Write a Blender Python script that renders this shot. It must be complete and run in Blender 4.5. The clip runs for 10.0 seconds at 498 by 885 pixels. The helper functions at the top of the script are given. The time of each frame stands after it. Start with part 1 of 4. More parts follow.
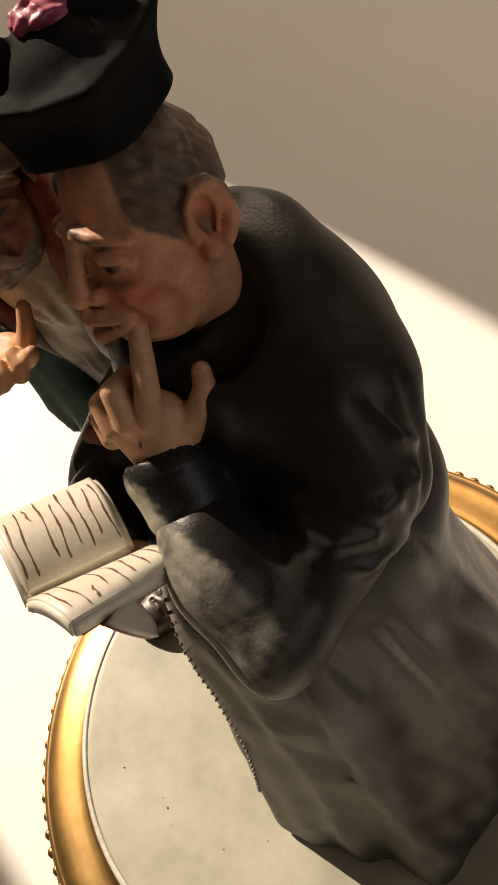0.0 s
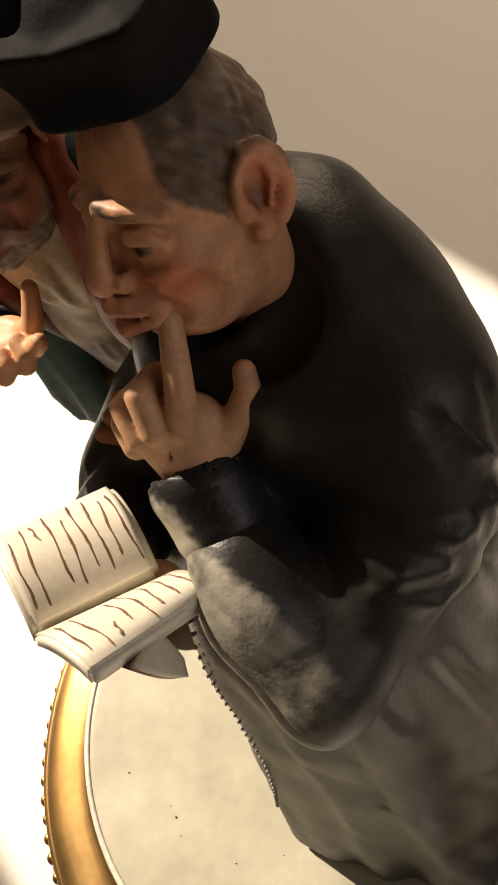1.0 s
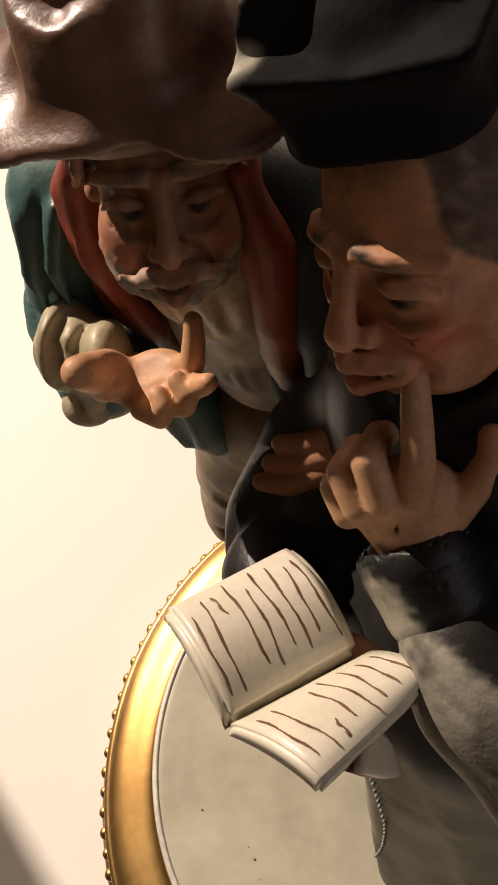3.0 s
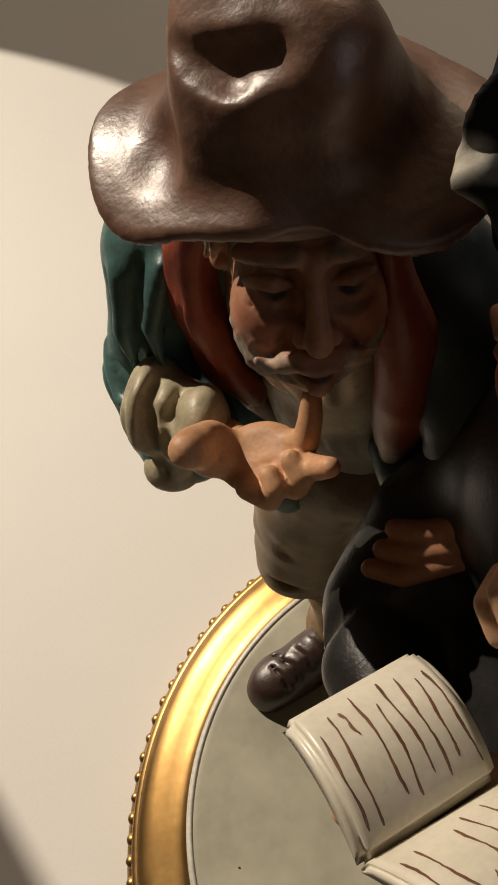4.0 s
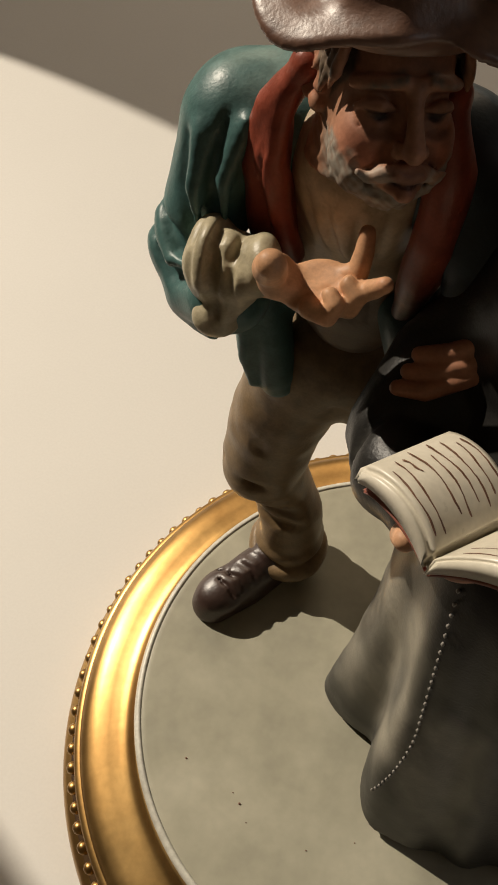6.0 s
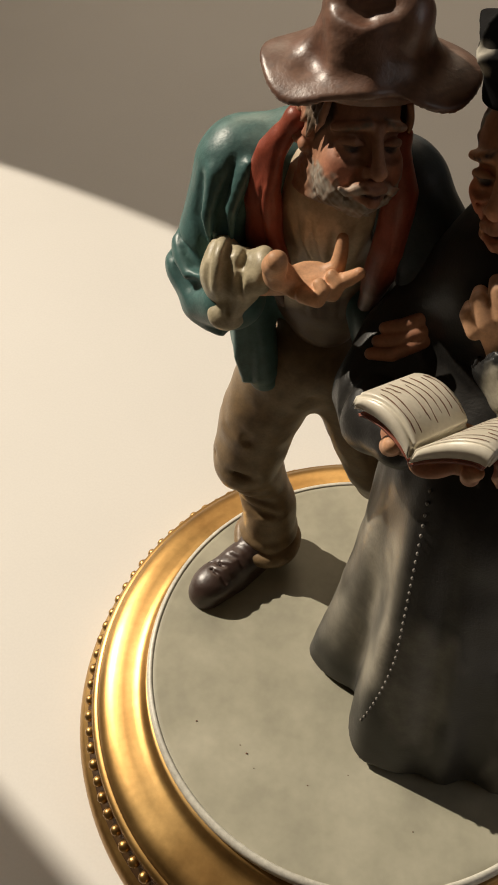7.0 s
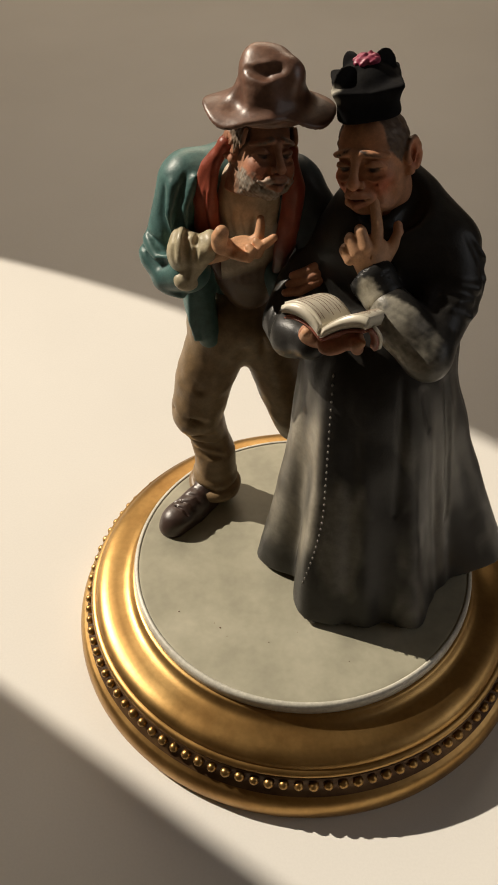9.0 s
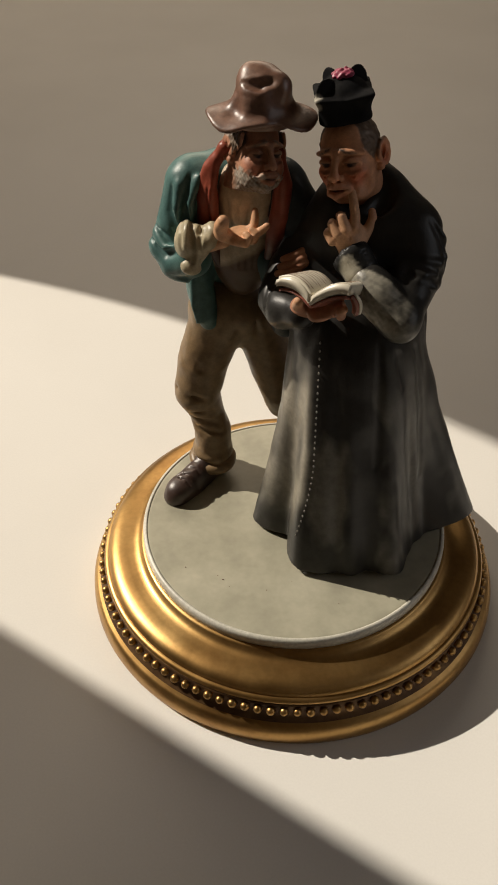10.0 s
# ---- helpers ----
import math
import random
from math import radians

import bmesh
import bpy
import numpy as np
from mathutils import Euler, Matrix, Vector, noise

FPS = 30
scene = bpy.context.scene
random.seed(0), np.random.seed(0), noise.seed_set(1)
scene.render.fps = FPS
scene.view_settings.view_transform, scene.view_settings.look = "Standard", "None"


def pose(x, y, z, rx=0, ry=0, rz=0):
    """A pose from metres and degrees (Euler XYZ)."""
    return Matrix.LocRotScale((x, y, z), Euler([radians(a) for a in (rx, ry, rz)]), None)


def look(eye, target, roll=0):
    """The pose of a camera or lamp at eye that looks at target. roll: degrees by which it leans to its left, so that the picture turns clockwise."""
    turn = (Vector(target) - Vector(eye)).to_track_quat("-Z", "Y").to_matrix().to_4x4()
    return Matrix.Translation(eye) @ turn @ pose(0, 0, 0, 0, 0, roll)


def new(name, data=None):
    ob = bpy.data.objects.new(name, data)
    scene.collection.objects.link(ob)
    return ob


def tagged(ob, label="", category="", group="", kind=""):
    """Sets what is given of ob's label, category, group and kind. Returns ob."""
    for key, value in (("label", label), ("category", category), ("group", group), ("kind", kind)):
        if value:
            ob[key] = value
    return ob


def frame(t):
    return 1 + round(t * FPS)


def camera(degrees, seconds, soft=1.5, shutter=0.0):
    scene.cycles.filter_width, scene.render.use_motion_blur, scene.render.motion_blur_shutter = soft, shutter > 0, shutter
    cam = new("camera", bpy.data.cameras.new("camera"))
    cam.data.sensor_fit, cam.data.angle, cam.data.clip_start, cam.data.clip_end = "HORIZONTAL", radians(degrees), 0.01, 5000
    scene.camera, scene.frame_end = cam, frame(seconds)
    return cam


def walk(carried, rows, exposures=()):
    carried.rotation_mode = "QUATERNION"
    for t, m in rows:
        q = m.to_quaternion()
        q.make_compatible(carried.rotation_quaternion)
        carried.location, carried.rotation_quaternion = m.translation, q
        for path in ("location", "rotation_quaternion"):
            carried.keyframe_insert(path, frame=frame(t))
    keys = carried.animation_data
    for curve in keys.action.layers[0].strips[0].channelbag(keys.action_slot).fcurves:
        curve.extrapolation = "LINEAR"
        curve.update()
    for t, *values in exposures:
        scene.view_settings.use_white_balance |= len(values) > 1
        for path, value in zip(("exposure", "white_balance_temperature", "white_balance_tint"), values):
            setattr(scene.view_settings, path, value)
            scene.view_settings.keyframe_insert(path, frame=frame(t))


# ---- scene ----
cam = camera(29.88, 10.0, soft=1.8)
ROWS = [
    (0.0, 0.0974, -0.0660, 0.3282, 33.92, 16.95, 21.54),
    (0.5, 0.0859, -0.0581, 0.3213, 32.49, 16.27, 21.45),
    (1.0, 0.0800, -0.0541, 0.3166, 31.80, 16.15, 21.71),
    (1.5, 0.0763, -0.0500, 0.3126, 31.48, 16.10, 21.89),
    (2.0, 0.0682, -0.0498, 0.3122, 30.84, 16.15, 22.30),
    (2.5, 0.0568, -0.0533, 0.3149, 30.92, 15.26, 21.96),
    (4.0, 0.0213, -0.0431, 0.3182, 31.49, 12.93, 23.47),
    (4.5, 0.0086, -0.0503, 0.3174, 31.39, 10.42, 24.00),
    (5.0, -0.0051, -0.0631, 0.3151, 31.45, 7.46, 24.89),
    (5.5, -0.0044, -0.0765, 0.3127, 31.69, 5.35, 23.60),
    (6.0, 0.0073, -0.0982, 0.3254, 34.03, 3.33, 20.64),
    (7.5, 0.0053, -0.1869, 0.3632, 41.49, 1.39, 12.38),
    (8.0, 0.0075, -0.2161, 0.3761, 43.12, 1.18, 10.13),
    (8.5, 0.0089, -0.2485, 0.3869, 44.48, 0.79, 8.11),
    (9.0, 0.0083, -0.2817, 0.3924, 45.69, 0.52, 6.19),
    (9.5, 0.0036, -0.3150, 0.3985, 46.87, 0.41, 4.75),
    (10.0, 0.0022, -0.3457, 0.4055, 48.18, 0.25, 4.01),
]
EXPOSURES = [(0.0, 0.48, 6900, 15), (1.0, 0.86, 6900, 15), (2.0, 0.87, 6900, 16), (2.5, 0.52, 6900, 21), (4.0, -0.42, 6600, 12), (4.5, -0.56, 6550, 10), (5.0, -0.44, 6500, 10), (6.0, -0.3, 6500, 10), (7.5, -0.05, 6450, 10), (8.5, -0.04, 6450, 10), (9.5, 0.03, 6350, 10), (10.0, -0.06, 6250, 10)]
walk(cam, [(r[0], pose(*r[1:])) for r in ROWS], EXPOSURES)

# ---- light ----
SUN_TOWARDS = Vector((1.2, -0.46, -1.0)).normalized()
SUN_ANGLE = math.asin(-SUN_TOWARDS.z)
world = bpy.data.worlds.new("world")
scene.world = world
world.use_nodes = True
wn = world.node_tree
sky = wn.nodes.new("ShaderNodeTexSky")
sky.sky_type = 'NISHITA'
sky.sun_disc = False
sky.sun_elevation = SUN_ANGLE
sky.sun_rotation = math.atan2(-SUN_TOWARDS.x, -SUN_TOWARDS.y)
wn.links.new(sky.outputs[0], wn.nodes["Background"].inputs[0])
wn.nodes["Background"].inputs[1].default_value = 0.05

sun = new("sun", bpy.data.lights.new("sun", 'SUN'))
sun.data.energy = 4.75
sun.data.angle = radians(0.55)
sun.data.color = (1.0, 0.88, 0.71)
sun.matrix_world = look((0, 0, 3), Vector((0, 0, 3)) + SUN_TOWARDS)

# soft fill from two added unseen area lamps: one behind the figures, one beside them
def fill_light(name, eye, target, wide, high, watts, colour):
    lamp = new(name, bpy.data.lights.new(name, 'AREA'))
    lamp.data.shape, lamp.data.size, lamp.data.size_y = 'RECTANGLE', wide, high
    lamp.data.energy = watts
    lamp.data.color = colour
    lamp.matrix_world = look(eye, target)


fill_light("north_fill_light", (-0.25, 1.79, 1.2), (-0.25, 0.0, 1.2), 1.35, 1.0, 13.5, (1.0, 0.81, 0.59))
fill_light("east_fill_light", (1.79, -0.35, 1.1), (0.0, -0.35, 1.1), 1.3, 1.1, 4.0, (1.0, 0.93, 0.84))


# ---- materials ----
def material(name, rough=0.5, metal=0.0):
    m = bpy.data.materials.new(name)
    m.use_nodes = True
    b = m.node_tree.nodes["Principled BSDF"]
    b.inputs["Roughness"].default_value = rough
    b.inputs["Metallic"].default_value = metal
    return m, m.node_tree, b


def tex_coords(nt, kind="Object"):
    return nt.nodes.new("ShaderNodeTexCoord").outputs[kind]


def noise_of(nt, co, scale, detail=4.0, rough=0.55):
    n = nt.nodes.new("ShaderNodeTexNoise")
    n.inputs["Scale"].default_value, n.inputs["Detail"].default_value, n.inputs["Roughness"].default_value = scale, detail, rough
    nt.links.new(co, n.inputs["Vector"])
    return n.outputs["Fac"]


def ramp(nt, fac, stops):
    r = nt.nodes.new("ShaderNodeValToRGB")
    while len(r.color_ramp.elements) < len(stops):
        r.color_ramp.elements.new(0.5)
    for e, (p, c) in zip(r.color_ramp.elements, stops):
        e.position, e.color = p, (*c, 1)
    nt.links.new(fac, r.inputs[0])
    return r.outputs[0]


def mix(nt, fac, a, b, mode='MIX'):
    n = nt.nodes.new("ShaderNodeMix")
    n.data_type, n.blend_type = 'RGBA', mode
    for sock, v in ((n.inputs[0], fac), (n.inputs[6], a), (n.inputs[7], b)):
        if isinstance(v, bpy.types.NodeSocket):
            nt.links.new(v, sock)
        elif isinstance(v, (int, float)):
            sock.default_value = v
        else:
            sock.default_value = (*v, 1)
    return n.outputs[2]


def bump(nt, b, height, strength, distance):
    n = nt.nodes.new("ShaderNodeBump")
    n.inputs["Strength"].default_value, n.inputs["Distance"].default_value = strength, distance
    nt.links.new(height, n.inputs["Height"])
    nt.links.new(n.outputs[0], b.inputs["Normal"])


def mottled(name, dark, mid, light, rough=0.5, metal=0.0, scale=120.0, fine=900.0, relief=0.15, gloss=0.12, coat=0.0, grain=0.6):
    """A surface whose colour drifts at two scales, with fine relief and uneven gloss."""
    m, nt, b = material(name, rough, metal)
    co = tex_coords(nt)
    big, small = noise_of(nt, co, scale), noise_of(nt, co, fine, 3.0)
    col = ramp(nt, big, [(0.3, dark), (0.52, mid), (0.72, light)])
    speck = ramp(nt, small, [(0.35, (0.75, 0.75, 0.75)), (0.65, (1.1, 1.1, 1.1))])
    nt.links.new(mix(nt, grain, col, speck, 'MULTIPLY'), b.inputs["Base Color"])
    r = nt.nodes.new("ShaderNodeMapRange")
    r.inputs[3].default_value, r.inputs[4].default_value = max(0.02, rough - gloss), min(1.0, rough + gloss)
    nt.links.new(noise_of(nt, co, scale * 2.3), r.inputs[0])
    nt.links.new(r.outputs[0], b.inputs["Roughness"])
    bump(nt, b, small, relief, 0.0004)
    b.inputs["Coat Weight"].default_value = coat
    b.inputs["Coat Roughness"].default_value = 0.25
    return m


def painted(name, rough=0.42, relief=0.2, fine=1300.0, gloss=0.12, shine=0.4):
    """Hand paint on cast resin: the colour brushed on is stored with the surface."""
    m, nt, b = material(name, rough)
    co = tex_coords(nt)
    b.inputs["Specular IOR Level"].default_value = shine
    at = nt.nodes.new("ShaderNodeAttribute")
    at.attribute_name = "paint"
    small, big = noise_of(nt, co, fine, 4.0), noise_of(nt, co, 260.0, 5.0)
    v = ramp(nt, big, [(0.3, (0.72, 0.72, 0.72)), (0.7, (1.2, 1.2, 1.2))])
    s = ramp(nt, small, [(0.3, (0.85, 0.85, 0.85)), (0.7, (1.1, 1.1, 1.1))])
    c = mix(nt, 0.7, mix(nt, 0.8, at.outputs["Color"], v, 'MULTIPLY'), s, 'MULTIPLY')
    nt.links.new(c, b.inputs["Base Color"])
    r = nt.nodes.new("ShaderNodeMapRange")
    r.inputs[3].default_value, r.inputs[4].default_value = max(0.05, rough - gloss), min(1.0, rough + gloss)
    nt.links.new(big, r.inputs[0])
    nt.links.new(r.outputs[0], b.inputs["Roughness"])
    bump(nt, b, small, relief, 0.00035)
    return m


SKIN = painted("painted_skin", 0.52, 0.12, 1500.0, 0.1, 0.35)
CLOTH = painted("painted_cloth", 0.42, 0.22)
BLACK = painted("painted_black", 0.38, 0.25, 1400.0, 0.12, 0.27)
FELT = painted("painted_felt", 0.7, 0.2, 1400.0, 0.08, 0.04)
LEATHER = painted("painted_leather", 0.42, 0.22, 1100.0, 0.1, 0.9)
GOLD = mottled("gilded_wood", (0.32, 0.178, 0.06), (0.45, 0.272, 0.098), (0.54, 0.345, 0.135), 0.39, 1.0, 24.0, 420.0, 0.05, 0.1, grain=0.35)
PATINA = mottled("dark_patina", (0.06, 0.03, 0.014), (0.1, 0.052, 0.022), (0.2, 0.115, 0.045), 0.5, 0.6, 60.0, 500.0, 0.1)
STONE = mottled("grey_plate", (0.31, 0.295, 0.225), (0.4, 0.38, 0.29), (0.47, 0.445, 0.345), 0.4, 0.0, 38.0, 240.0, 0.06, 0.1, grain=0.22)
RIM = mottled("pale_rim", (0.5, 0.48, 0.42), (0.6, 0.58, 0.5), (0.66, 0.64, 0.56), 0.4, 0.0, 60.0, 600.0, 0.08)
PAPER = mottled("white_cloth", (0.72, 0.70, 0.66), (0.78, 0.76, 0.72), (0.82, 0.80, 0.76), 0.55, 0.0, 2.5, 900.0, 0.03, 0.06, grain=0.08)
WALL = mottled("plaster", (0.26, 0.215, 0.155), (0.3, 0.25, 0.185), (0.34, 0.285, 0.215), 0.85, 0.0, 4.0, 90.0, 0.1)
PAGE = mottled("cream_page", (0.62, 0.57, 0.46), (0.68, 0.63, 0.52), (0.72, 0.67, 0.56), 0.32, 0.0, 90.0, 900.0, 0.05, grain=0.2)
COVER = mottled("red_cover", (0.2, 0.06, 0.04), (0.28, 0.09, 0.06), (0.34, 0.13, 0.09), 0.4, 0.0, 150.0, 900.0, 0.1)
INK = mottled("brown_ink", (0.12, 0.055, 0.033), (0.18, 0.085, 0.05), (0.26, 0.135, 0.085), 0.4, 0.0, 300.0, 900.0, 0.0)
FLOOR = mottled("floor_boards", (0.12, 0.08, 0.05), (0.17, 0.115, 0.07), (0.21, 0.15, 0.095), 0.5, 0.0, 9.0, 200.0, 0.1)
TIMBER = mottled("window_timber", (0.5, 0.45, 0.38), (0.56, 0.5, 0.42), (0.6, 0.55, 0.46), 0.5, 0.0, 20.0, 200.0, 0.1)


# ---- mesh helpers ----
def mesh_ob(name, verts, faces, mats, smooth=True, index=None):
    me = bpy.data.meshes.new(name)
    me.from_pydata(verts, [], faces)
    for m in mats:
        me.materials.append(m)
    if index is not None:
        me.polygons.foreach_set("material_index", index)
    if smooth:
        me.polygons.foreach_set("use_smooth", [True] * len(me.polygons))
    me.update()
    return new(name, me)


def part(name, bm, mat, parent, label="", smooth=True):
    me = bpy.data.meshes.new(name)
    bm.to_mesh(me)
    bm.free()
    me.materials.append(mat)
    if smooth:
        me.polygons.foreach_set("use_smooth", [True] * len(me.polygons))
    ob = new(name, me)
    ob.parent = parent
    return tagged(ob, label)


def lathe(profile, n=192):
    """A turned solid from (radius, height) pairs in millimetres, from the bottom centre to the top centre."""
    bm = bmesh.new()
    rings = []
    for r, z in profile:
        if r <= 0:
            rings.append([bm.verts.new((0, 0, z / 1000))])
        else:
            rings.append([bm.verts.new((r / 1000 * math.cos(2 * math.pi * i / n), r / 1000 * math.sin(2 * math.pi * i / n), z / 1000)) for i in range(n)])
    for a, b in zip(rings, rings[1:]):
        for i in range(n):
            j = (i + 1) % n
            q = [a[i % len(a)], a[j % len(a)], b[j % len(b)], b[i % len(b)]]
            q = list(dict.fromkeys(q))
            if len(q) > 2:
                bm.faces.new(q)
    bmesh.ops.recalc_face_normals(bm, faces=bm.faces)
    return bm


def box(lo, hi, bevel=0.0):
    bm = bmesh.new()
    bmesh.ops.create_cube(bm, size=1.0, matrix=Matrix.LocRotScale((Vector(lo) + Vector(hi)) / 2, None, Vector(hi) - Vector(lo)))
    if bevel:
        bmesh.ops.bevel(bm, geom=bm.edges[:], offset=bevel, segments=2, affect='EDGES')
    return bm


# ---- modelling clay: solids blended together, in millimetres ----
def V(*a):
    return np.array(a, np.float32)


def ball(c, r, turn=(0, 0, 0)):
    """An ellipsoid at c with the half axes r, turned by degrees."""
    c, r = V(*c), V(*(r if isinstance(r, tuple) else (r, r, r)))
    m = np.array(Euler([radians(a) for a in turn]).to_matrix(), np.float32)

    def f(p):
        q = (p - c) @ m
        k0 = np.linalg.norm(q / r, axis=1)
        k1 = np.linalg.norm(q / (r * r), axis=1) + 1e-6
        return k0 * (k0 - 1) / k1
    return f


def limb(*nodes):
    """A chain of (x, y, z, radius): round rods that swell and taper."""
    segs = [(V(*a[:3]), V(*b[:3]), a[3], b[3]) for a, b in zip(nodes, nodes[1:])]

    def f(p):
        d = None
        for a, b, ra, rb in segs:
            ab = b - a
            t = np.clip(((p - a) @ ab) / float(ab @ ab + 1e-9), 0, 1)
            e = np.linalg.norm(p - a - t[:, None] * ab, axis=1) - (ra + (rb - ra) * t)
            d = e if d is None else np.minimum(d, e)
        return d
    return f


def slab(c, half, turn=(0, 0, 0), r=1.0):
    """A box with rounded edges."""
    c, h = V(*c), V(*half) - r
    m = np.array(Euler([radians(a) for a in turn]).to_matrix(), np.float32)

    def f(p):
        q = np.abs((p - c) @ m) - h
        return np.linalg.norm(np.maximum(q, 0), axis=1) + np.minimum(q.max(1), 0) - r
    return f


def smin(a, b, k):
    if k <= 0:
        return np.minimum(a, b)
    h = np.maximum(k - np.abs(a - b), 0) / k
    return np.minimum(a, b) - h * h * k * 0.25


class Clay:
    def __init__(self):
        self.ops = []

    def add(self, f, k=2.0):
        self.ops.append((1, f, k))
        return self

    def cut(self, f, k=1.0):
        self.ops.append((-1, f, k))
        return self

    def ruffle(self, g):
        """g(p): millimetres by which the surface is pushed in."""
        self.ops.append((0, g, 0))
        return self

    def __call__(self, p):
        d = None
        for s, f, k in self.ops:
            if s == 0:
                d = d + f(p)
            elif d is None:
                d = f(p)
            elif s > 0:
                d = smin(d, f(p), k)
            else:
                d = -smin(-d, f(p), k)
        return d


def nets(f, lo, hi, step):
    """The surface f = 0 as vertices and quads."""
    B = 4
    lo = np.array(lo, np.float32)
    nb = np.ceil((np.array(hi) - lo) / (step * B)).astype(int)
    n = nb * B
    vals = np.full(n, 9.0, np.float32)
    ib = np.stack(np.meshgrid(*[np.arange(k) for k in nb], indexing="ij"), -1).reshape(-1, 3)
    mid = lo + (ib * B + (B - 1) / 2) * step
    dm = f(mid.astype(np.float32))
    reach = step * B * 0.87 * 1.6 + step * 2
    off = np.stack(np.meshgrid(*[np.arange(B)] * 3, indexing="ij"), -1).reshape(-1, 3)
    inside = ib[dm < -reach]
    for b in inside:
        vals[b[0] * B:b[0] * B + B, b[1] * B:b[1] * B + B, b[2] * B:b[2] * B + B] = -9.0
    act = ib[np.abs(dm) <= reach]
    for s in range(0, len(act), 1500):
        cells = (act[s:s + 1500, None, :] * B + off[None]).reshape(-1, 3)
        vals[cells[:, 0], cells[:, 1], cells[:, 2]] = f((lo + cells * step).astype(np.float32))
    neg = vals < 0
    c = [neg[i:n[0] - 1 + i, j:n[1] - 1 + j, k:n[2] - 1 + k] for i in (0, 1) for j in (0, 1) for k in (0, 1)]
    count = sum(x.astype(np.int8) for x in c)
    live = np.argwhere((count > 0) & (count < 8))
    idx = np.full(n - 1, -1, np.int64)
    idx[live[:, 0], live[:, 1], live[:, 2]] = np.arange(len(live))
    acc, num = np.zeros((len(live), 3)), np.zeros(len(live))
    corners = [(i, j, k) for i in (0, 1) for j in (0, 1) for k in (0, 1)]
    cv = np.stack([vals[live[:, 0] + i, live[:, 1] + j, live[:, 2] + k] for i, j, k in corners], 1)
    for a in range(8):
        for b in range(a + 1, 8):
            da = np.array(corners[b]) - corners[a]
            if np.abs(da).sum() != 1:
                continue
            cross = (cv[:, a] < 0) != (cv[:, b] < 0)
            t = np.where(cross, cv[:, a] / (cv[:, a] - cv[:, b] + 1e-12), 0)
            acc += np.where(cross[:, None], np.array(corners[a]) + t[:, None] * da, 0)
            num += cross
    verts = lo + (live + acc / num[:, None]) * step
    faces = []
    for ax in range(3):
        u, v = (ax + 1) % 3, (ax + 2) % 3
        sl_a, sl_b = [slice(0, -1)] * 3, [slice(0, -1)] * 3
        sl_a[ax], sl_b[ax] = slice(0, -1), slice(1, None)
        A, Bn = neg[tuple(sl_a)], neg[tuple(sl_b)]
        for flip in (False, True):
            e = np.argwhere((A & ~Bn) if not flip else (~A & Bn))
            e = e[(e[:, u] > 0) & (e[:, v] > 0)]
            eu, ev = np.eye(3, dtype=int)[u], np.eye(3, dtype=int)[v]
            quad = [e - eu - ev, e - ev, e, e - eu]
            q = np.stack([idx[x[:, 0], x[:, 1], x[:, 2]] for x in quad], 1)
            q = q[(q >= 0).all(1)]
            faces.append(q[:, ::-1] if flip else q)
    return verts, np.concatenate(faces)


class Statue:
    """Shells of clay, each with its paint, cast as one mesh."""
    def __init__(self):
        self.v, self.f, self.c, self.m, self.n, self.mats = [], [], [], [], 0, []

    def shell(self, clay, lo, hi, step, mat, paint):
        v, f = nets(clay, lo, hi, step)
        self.v.append(v)
        self.f.append(f + self.n)
        self.n += len(v)
        col = np.ones((len(v), 3)) * np.array(paint(v) if callable(paint) else paint)
        self.c.append(col)
        if mat not in self.mats:
            self.mats.append(mat)
        self.m.append(np.full(len(f), self.mats.index(mat)))

    def cast(self, name):
        v, f, m = np.concatenate(self.v) / 1000, np.concatenate(self.f), np.concatenate(self.m)
        ob = mesh_ob(name, v.tolist(), f.tolist(), self.mats, True, m.astype(np.int32))
        at = ob.data.color_attributes.new("paint", 'FLOAT_COLOR', 'POINT')
        rgba = np.ones((len(v), 4), np.float32)
        rgba[:, :3] = np.concatenate(self.c)
        at.data.foreach_set("color", rgba.ravel())
        return ob


def near(p, c, r):
    """1 at c, falling smoothly to 0 at the distance r."""
    d = np.linalg.norm((p - np.array(c)) / np.array(r), axis=1)
    return np.clip(1 - d, 0, 1) ** 2 * (3 - 2 * np.clip(1 - d, 0, 1))


def blend(base, *layers):
    """base colour, then (mask, colour) layers."""
    out = np.array(base, float) if np.ndim(base) > 1 else np.array(base, float)[None]
    for w, c in layers:
        out = out * (1 - w[:, None]) + np.array(c)[None] * w[:, None]
    return out


def crinkle(p, scale, seed=0.0):
    """Cheap smooth wobble between -1 and 1."""
    x, y, z = p[:, 0] / scale + seed, p[:, 1] / scale - seed, p[:, 2] / scale + 2 * seed
    return (np.sin(x + 1.3 * np.sin(y + 0.7 * z)) + np.sin(y * 1.1 + 1.7 * np.sin(z * 0.9 + x * 0.6)) + np.sin(z * 1.2 + 1.1 * np.sin(x * 1.1 - y))) / 3


# ---- the room ----
TOP_Y, TOP_X, TOP_FRONT = 1.45, 0.46, -0.45
WIN = (-0.25, 0.95)     # the window's opening along the wall
WIN_X, WIN_LOW, WIN_HIGH = -1.0, 0.25, 1.9
HIGH = 2.75             # ceiling over the table top


def structure(name, bm, mat, label, category, smooth=False):
    ob = part(name, bm, mat, None, label, smooth)
    return tagged(ob, label, category, kind="structure")


